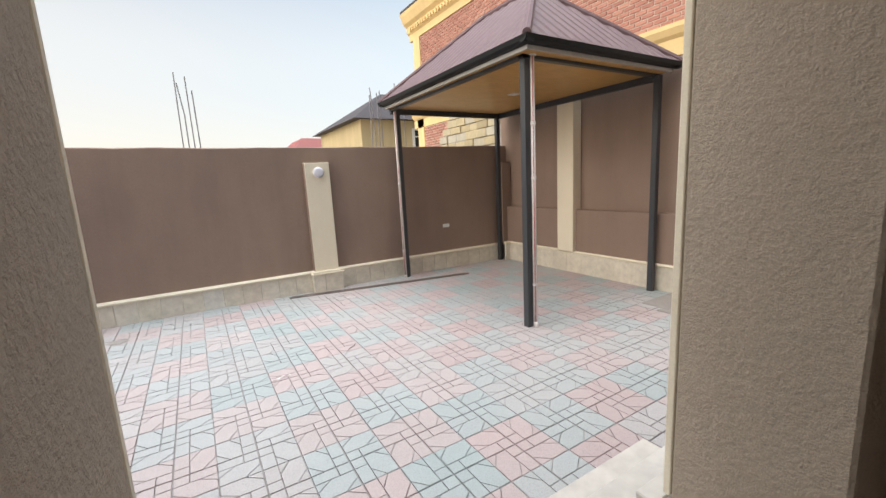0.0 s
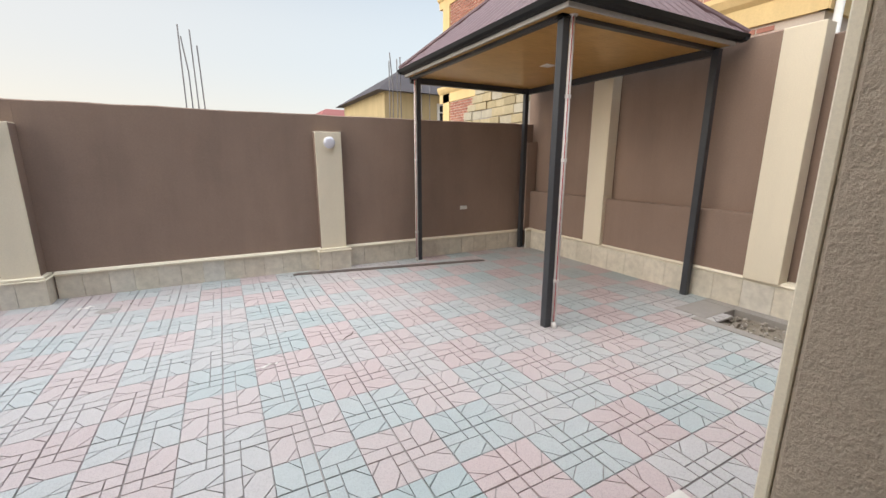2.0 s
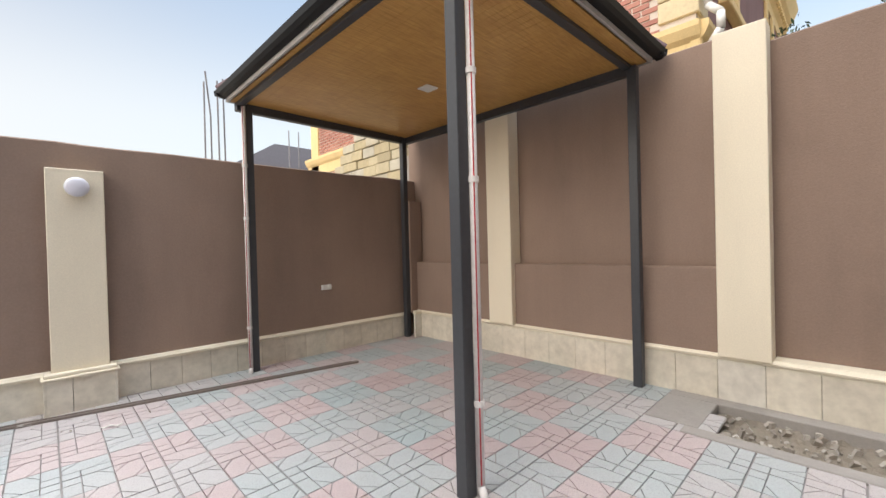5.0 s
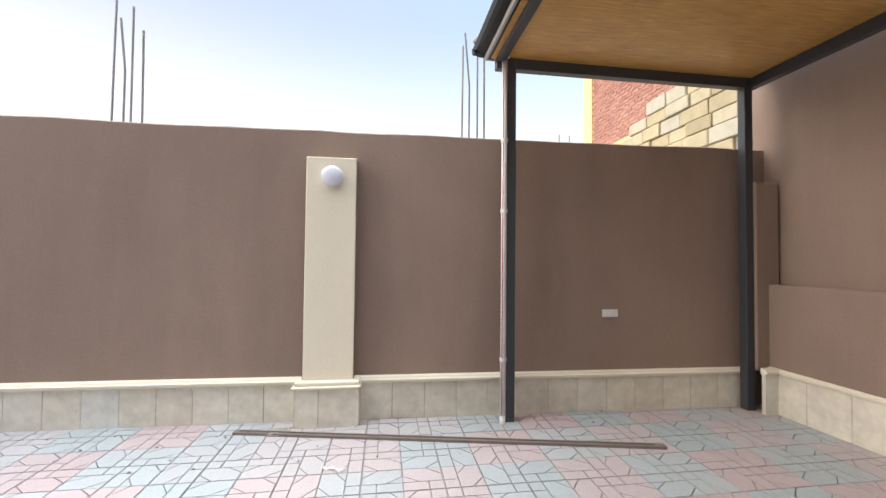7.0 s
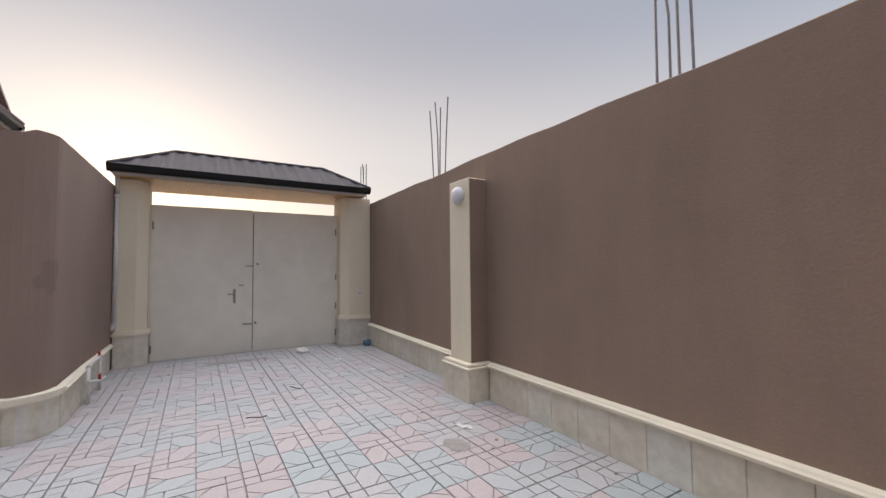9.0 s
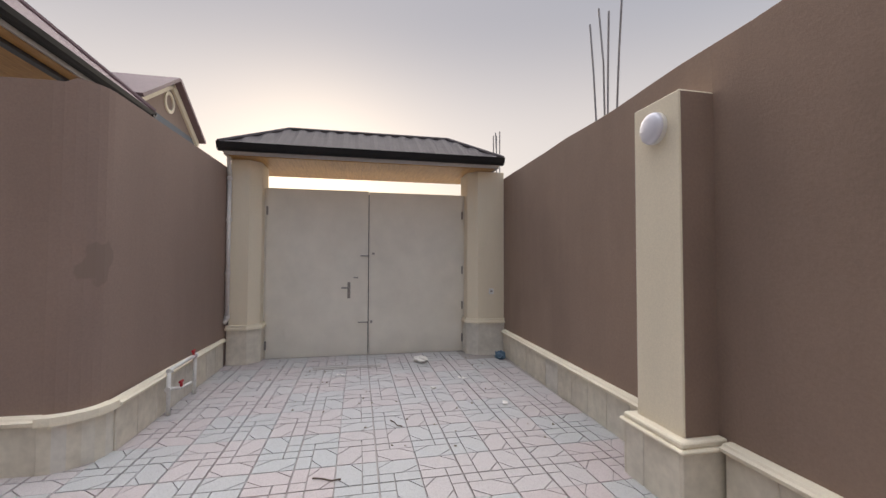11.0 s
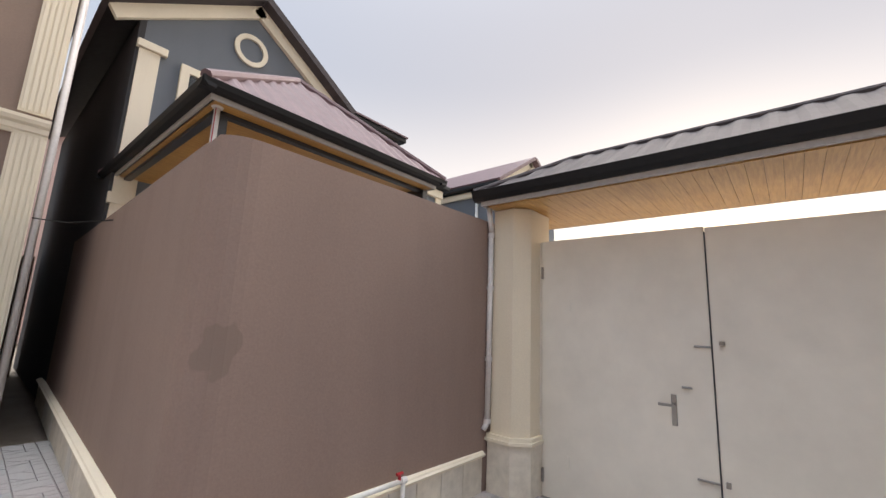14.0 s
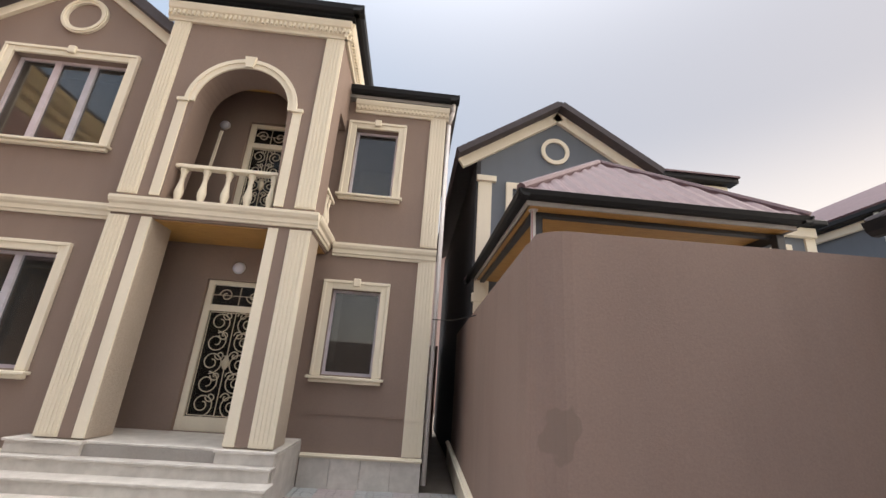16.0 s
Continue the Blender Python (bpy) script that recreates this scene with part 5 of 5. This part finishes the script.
# a further house past the gate, its gable to the north
fh = thing("far_house", "blue-grey gabled house with a plum roof beyond the gate", "house")
HX, HY, HM = -12.0, -0.2, -14.0
boxpart("wall", (HM * 2 - HX, HX, -7.0, HY, 0.0, 5.85), BLUE, fh)
bm = bmesh.new()
slab(bm, [(HM * 2 - HX, HY - 0.3, 5.851), (HX, HY - 0.3, 5.851), (HM, HY - 0.3, 7.12)], (0, 1, 0), 0.3)
part("gable_wall", bm, HOUSE, fh)
for ex in (HX + 0.25, HM * 2 - HX - 0.25):
    a, b2 = Vector((HM, HY, 7.22)), Vector((ex, HY, 5.80))
    d = (b2 - a).normalized()
    nrm = Vector((-d.z, 0, d.x))
    nrm = nrm if nrm.z > 0 else -nrm
    bm = bmesh.new()
    slab(bm, [a - nrm * 0.22, b2 - nrm * 0.22, b2, a], (0, 1, 0), 0.08)
    part("rake_trim", bm, TRIM, fh)
    bm = bmesh.new()
    o = Vector((0, 6.9, 0))
    slab(bm, [a + nrm * 0.10 - o, b2 + nrm * 0.10 - o, b2 - o, a - o], (0, 1, 0), 7.2)
    part("roof_slope", bm, ROOFRED, fh, "plum roof slope")
boxpart("gutter", (HX + 0.10, HX + 0.30, -7.0, HY + 0.2, 5.72, 5.84), GUTTER, fh, bev=0.02)
boxpart("cornice", (HX + 0.001, HX + 0.10, -7.0, HY - 0.001, 5.50, 5.70), TRIM, fh, bev=0.02)
boxpart("pilaster", (HX - 0.30, HX - 0.02, HY + 0.001, HY + 0.05, 0.3, 5.30), TRIM, fh, "cream pilaster")
boxpart("pilaster_cap", (HX - 0.38, HX + 0.02, HY + 0.001, HY + 0.10, 5.30, 5.44), TRIM, fh, bev=0.01)
ring_trim(HM + 0.1, HY, 6.45, 0.24, 0.34, fh)
bm = bmesh.new()
tube(bm, [(HX + 0.2, -0.9, 5.75), (HX + 0.2, -0.9, 5.55), (HX + 0.07, -0.9, 5.35), (HX + 0.07, -0.9, 0.1)], 0.05, 8)
part("downpipe", bm, WHITE, fh, "white downpipe", True)
plain_window(fh, HM - 0.75, HM + 0.85, 4.05, 5.30, HY)
pk = thing("pink_house", "pale pink house with red roof seen through the alley", "house")
boxpart("wall", (-6.0, 1.0, -22.0, -16.0, 0.0, 8.4), plaster("pale pink render", (0.55, 0.40, 0.36)), pk)
boxpart("roof", (-6.2, 1.2, -22.2, -15.8, 8.4, 9.2), ROOFRED, pk, top=0.5)

# ---- brick house to the east ----
bh = thing("brick_house", "large red brick house with ochre quoins and cornice", "house", at=(0.12, -0.16, 0))
BX, BY0, BY1, BXE = 9.5, 4.05, 17.0, 20.0
boxpart("wall", (BX + 0.03, BXE, BY0 + 0.03, BY1, 0.0, 8.4), BRICKJ, bh)
bm = bmesh.new()
ch, cl = 0.105, 0.30
rng = random.Random(7)
z = 2.6
row = 0
while z < 8.05:
    if 4.30 < z + ch / 2 < 4.98:
        z = 4.98
        continue
    y = 4.62 + (cl / 2 if row % 2 else 0)
    while y < BY1 - 0.6:
        box(bm, BX + 0.006 + rng.uniform(0, 0.006), BX + 0.031, y, min(y + cl - 0.03, BY1 - 0.5), z, z + ch - 0.028)
        y += cl
    z += ch
    row += 1
facing = part("brick_facing", bm, BRICK, bh, "red brick facing with pale joints")
facing["kind"] = "stuff"
boxpart("south_wall", (BX + 0.6, BXE - 0.01, BY0 + 0.005, BY0 + 0.03, 4.9, 8.2), PURPLE, bh, "mauve rendered wall")
zq = 2.6
k = 0
while zq < 8.0:
    h = 0.36
    if not (4.2 < zq + h / 2 < 5.0):
        w = 0.58
        bm = bmesh.new()
        box(bm, BX - 0.02, BX + w, BY0 - 0.02, BY0 + w, zq, zq + h - 0.02)
        bevelled(bm, 0.015)
        part("quoin", bm, QUOIN, bh)
    zq += h
def band(z0, prof, nm):
    bm = bmesh.new()
    slab(bm, [(BX - p, BY0 - 0.05, z0 + q) for p, q in prof], (0, 1, 0), BY1 - BY0 + 0.4)
    part(nm, bm, OCHRE, bh)
    bm = bmesh.new()
    slab(bm, [(BX - 0.05, BY0 - p, z0 + q) for p, q in prof], (1, 0, 0), BXE - BX + 0.3)
    part(nm, bm, OCHRE, bh)
band(4.30, [(-0.1, 0.0), (0.03, 0.0), (0.03, 0.35), (0.10, 0.42), (0.16, 0.55), (0.16, 0.64), (-0.1, 0.68)], "band")
band(8.05, [(-0.1, 0.0), (0.03, 0.0), (0.05, 0.25), (0.14, 0.33), (0.16, 0.55), (0.30, 0.66), (0.42, 0.92), (0.46, 1.05), (-0.1, 1.1)], "cornice")
bm = bmesh.new()
n = 60
for i in range(n):
    y = BY0 + 0.1 + (BY1 - BY0) * i / n
    box(bm, BX - 0.22, BX - 0.13, y, y + 0.11, 8.38, 8.52)
for i in range(46):
    x = BX + 0.1 + (BXE - BX) * i / 46
    box(bm, x, x + 0.11, BY0 - 0.22, BY0 - 0.13, 8.38, 8.52)
part("dentil_course", bm, OCHRE, bh)["kind"] = "stuff"
boxpart("corner_trim", (BX - 0.03, BX + 0.03, BY1 - 0.5, BY1 + 0.05, 2.5, 8.1), OCHRE, bh)
boxpart("roof", (BX - 0.4, BXE + 0.4, BY0 - 0.4, BY1 + 0.4, 9.16, 9.25), ROOFGREY, bh)
for x0, x1 in ((11.2, 12.3), (16.6, 17.5)):
    w = boxpart("window", (x0, x1, BY0 - 0.012, BY0 + 0.004, 6.05, 7.9), GUTTER, bh, "dark window in ochre surround")
    for d in ((x0 - 0.2, x0, BY0 - 0.08, BY0 + 0.004, 5.95, 8.0), (x1, x1 + 0.2, BY0 - 0.08, BY0 + 0.004, 5.95, 8.0), (x0 - 0.3, x1 + 0.3, BY0 - 0.18, BY0 + 0.004, 5.78, 5.95)):
        boxpart("surround", d, OCHRE, w, bev=0.02)
    boxpart("pane", (x0, x1, BY0 - 0.02, BY0 - 0.013, 6.05, 7.9), GLASS, w)
boxpart("window", (BX - 0.02, BX + 0.006, 9.3, 10.5, 6.6, 7.9), GUTTER, bh)
bm = bmesh.new()
tube(bm, [(BX + 0.10, BY0 - 0.12, 8.0), (BX + 0.10, BY0 - 0.12, 5.2), (BX + 0.02, BY0 - 0.30, 5.0), (BX + 0.02, BY0 - 0.30, 4.75), (BX + 0.10, BY0 - 0.12, 4.55), (BX + 0.10, BY0 - 0.12, 0.2)], 0.06, 12)
part("downpipe", bm, WHITE, bh, "white downpipe", True)

# rough stone wall behind the corner
sw = thing("stone_wall", "rough yellow limestone block wall, unplastered", "wall")
rng = random.Random(3)
z = 1.9
row = 0
while z < 4.0:
    y = 7.97 + rng.uniform(0, 0.2)
    end = 10.7 - max(0.0, z - 2.9) * 1.2
    h = rng.uniform(0.19, 0.23)
    while y < end:
        l = rng.uniform(0.36, 0.52)
        bm = bmesh.new()
        o = rng.uniform(-0.025, 0.025)
        box(bm, 7.0 + o, 7.26, y + 0.006, y + l - 0.008, z + 0.005, z + h - 0.008)
        bevelled(bm, 0.012)
        part("stone_block", bm, STONE, sw)
        y += l
    z += h
boxpart("core", (7.03, 7.24, 7.96, 10.5, 0.0, 3.2), JOINT, sw)

# ---- far cream house to the north ----
ch = thing("cream_house", "sand-coloured house with a dark grey hipped roof", "house", at=(1.5, 0, 0))
boxpart("wall", (7.3, 16.0, 22.0, 30.0, 0.0, 5.55), SAND, ch)
bm = bmesh.new()
a = [(6.8, 21.6, 5.45), (16.5, 21.6, 5.45), (16.5, 30.5, 5.45), (6.8, 30.5, 5.45)]
b2 = [(10.2, 25.5, 7.6), (13.2, 25.5, 7.6), (13.2, 26.5, 7.6), (10.2, 26.5, 7.6)]
va, vb = [bm.verts.new(p) for p in a], [bm.verts.new(p) for p in b2]
for i in range(4):
    bm.faces.new((va[i], va[(i + 1) % 4], vb[(i + 1) % 4], vb[i]))
bm.faces.new(vb)
bm.faces.new(va[::-1])
part("roof", bm, ROOFGREY, ch)
w = boxpart("window", (10.6, 11.6, 21.97, 22.001, 3.9, 4.9), GUTTER, ch)
for d in ((10.45, 10.6, 21.93, 22.001, 3.8, 5.0), (11.6, 11.75, 21.93, 22.001, 3.8, 5.0), (11.06, 11.14, 21.93, 21.971, 3.9, 4.9), (10.6, 11.6, 21.93, 22.001, 4.9, 5.02), (10.6, 11.6, 21.93, 21.971, 4.5, 4.56)):
    boxpart("window_frame", d, WHITE, w)
for x in (9.4, 9.9):
    bm = bmesh.new()
    tube(bm, [(x, 21.8, 2.0), (x, 21.8, 7.4)], 0.03, 6)
    part("bar", bm, REBAR, ch)
rr = thing("red_roof_house", "low house with a red roof in the distance", "house")
boxpart("wall", (8.5, 17.0, 40.0, 48.0, 0.0, 4.6), SAND, rr)
boxpart("roof", (8.2, 17.3, 39.7, 48.3, 4.6, 6.6), paint("red roof tile", (0.32, 0.09, 0.08), 0.6), rr, top=2.0)


# ---- trees beyond the east wall ----
def tree(x, y, z0, height, width, seed, lab):
    r = random.Random(seed)
    t = thing("tree", lab, "tree", group="conifers")
    bm = bmesh.new()
    cyl(bm, (x, y, 0), (x + 0.05, y, height), 0.09, 0.02, 8)
    limbs = []
    for i in range(16):
        h = z0 + (height - z0) * i / 16
        a = r.uniform(0, 6.28)
        L = width * (1 - 0.75 * (h - z0) / (height - z0)) * r.uniform(0.7, 1.1)
        e = Vector((x + L * math.cos(a), y + L * math.sin(a), h + L * 0.45))
        limbs.append((Vector((x, y, h)), e))
        cyl(bm, limbs[-1][0], e, 0.025, 0.006, 5)
    part("trunk", bm, BARK, t)
    bm = bmesh.new()
    for p, e in limbs:
        for k in range(130):
            c = p.lerp(e, r.uniform(0.15, 1.08)) + Vector((r.gauss(0, 0.13), r.gauss(0, 0.13), r.gauss(0.04, 0.13)))
            m = Matrix.Translation(c) @ Euler((r.uniform(0, 6), r.uniform(0, 6), r.uniform(0, 6))).to_matrix().to_4x4()
            s = r.uniform(0.03, 0.07)
            q = [m @ Vector(v) for v in ((-s, 0, 0), (0, -s * 0.35, 0), (s, 0, 0.01), (0, s * 0.35, 0))]
            bm.faces.new([bm.verts.new(v) for v in q])
    part("crown", bm, LEAF, t)


tree(10.9, 2.9, 3.0, 4.75, 0.8, 5, "green shrub-like tree rising above the boundary wall")
tree(11.8, 1.5, 3.2, 5.9, 0.5, 9, "slender green tree rising above the boundary wall")
cb = thing("corner_building", "pale building with a dark eave beyond the wall", "building")
boxpart("wall", (12.5, 18.0, -6.0, 0.4, 0.0, 8.0), SAND, cb)
boxpart("eave", (12.2, 18.2, -6.2, 0.62, 8.0, 8.2), GUTTER, cb)

# ---- paving tiles ----
def paver_pieces(bm, ox, oy, flip, rnd):
    """One patterned tile: four quarters parted by grooves, with octagon cuts, joined into bm."""
    h = TILE / 2
    g = 0.005
    top, low = 0.004, -0.014
    def poly(pts):
        a = [bm.verts.new((ox + x, oy + y, low)) for x, y in pts]
        cxm = sum(p[0] for p in pts) / len(pts)
        cym = sum(p[1] for p in pts) / len(pts)
        c = [bm.verts.new((ox + x + (cxm - x) * 0.03, oy + y + (cym - y) * 0.03, top)) for x, y in pts]
        bm.faces.new(c)
        for i in range(len(pts)):
            j = (i + 1) % len(pts)
            bm.faces.new((a[i], a[j], c[j], c[i]))
    for sx in (0, 1):
        for sy in (0, 1):
            def P(u, v):
                if (sx + sy) % 2 == flip:
                    u, v = v, u
                x = h - u if sx == 0 else h + u
                y = h - v if sy == 0 else h + v
                return (x, y)
            s = h * 0.36
            k = h * 0.40
            out = h - g / 2
            def fixed(pts):
                q = [P(*p) for p in pts]
                area = sum(q[i][0] * q[(i + 1) % len(q)][1] - q[(i + 1) % len(q)][0] * q[i][1] for i in range(len(q)))
                return q if area > 0 else q[::-1]
            poly(fixed([(g, g), (s, g), (s, s), (g, s)]))
            poly(fixed([(s + g, g), (out, g), (out, s), (s + g, s)]))
            poly(fixed([(g, s + g), (s - 0.0, s + g), (out - k, s + g), (out, s + g + k * 0.7), (out, out), (k, out), (g, out - k * 0.8)]))
            poly(fixed([(out - k + g * 1.6, s + g), (out, s + g), (out, s + k * 0.7)]))
            poly(fixed([(g, out - k * 0.8 + g * 1.6), (k - g * 1.2, out), (g, out)]))


PAVER = paver_material("patterned concrete paver", False)
PAVERJ = paver_material("patterned concrete paver far", True)


def paved(x, y):
    if y > 7.69 or x > 6.75 or x < -5.6:
        return False
    if x > 5.60 and 1.0 < y + TILE and y < 3.3:
        return False
    if x < -2.6:
        return y > 3.9
    return y > -0.1


cells = []
i0, j0 = int((-5.7 - TILE_X) / TILE) - 1, int((-0.5 - TILE_Y) / TILE) - 1
for i in range(i0, i0 + 28):
    for j in range(j0, j0 + 18):
        x, y = TILE_X + i * TILE, TILE_Y + j * TILE
        if paved(x, y) or paved(x + TILE * 0.99, y + TILE * 0.99):
            cells.append((x, y, i, j))
cells.sort(key=lambda c: (c[0] + TILE / 2 - 1.6) ** 2 * 0.45 + (c[1] + TILE / 2 - 4.6) ** 2)
made = {}
for x, y, i, j in cells[:300]:
    f = (i + j) % 2
    if f not in made:
        bm = bmesh.new()
        paver_pieces(bm, 0.0, 0.0, f, None)
        ob = part("paver", bm, PAVER, paving)
        made[f] = ob.data
    else:
        ob = new("paver", made[f])
        ob.parent = paving
    ob.location = (x, y, random.uniform(-0.0015, 0.0015))
bm = bmesh.new()
for x, y, i, j in cells[300:]:
    paver_pieces(bm, x, y, (i + j) % 2, None)
rest = part("paver_field", bm, PAVERJ, paving)
rest["kind"] = "stuff"
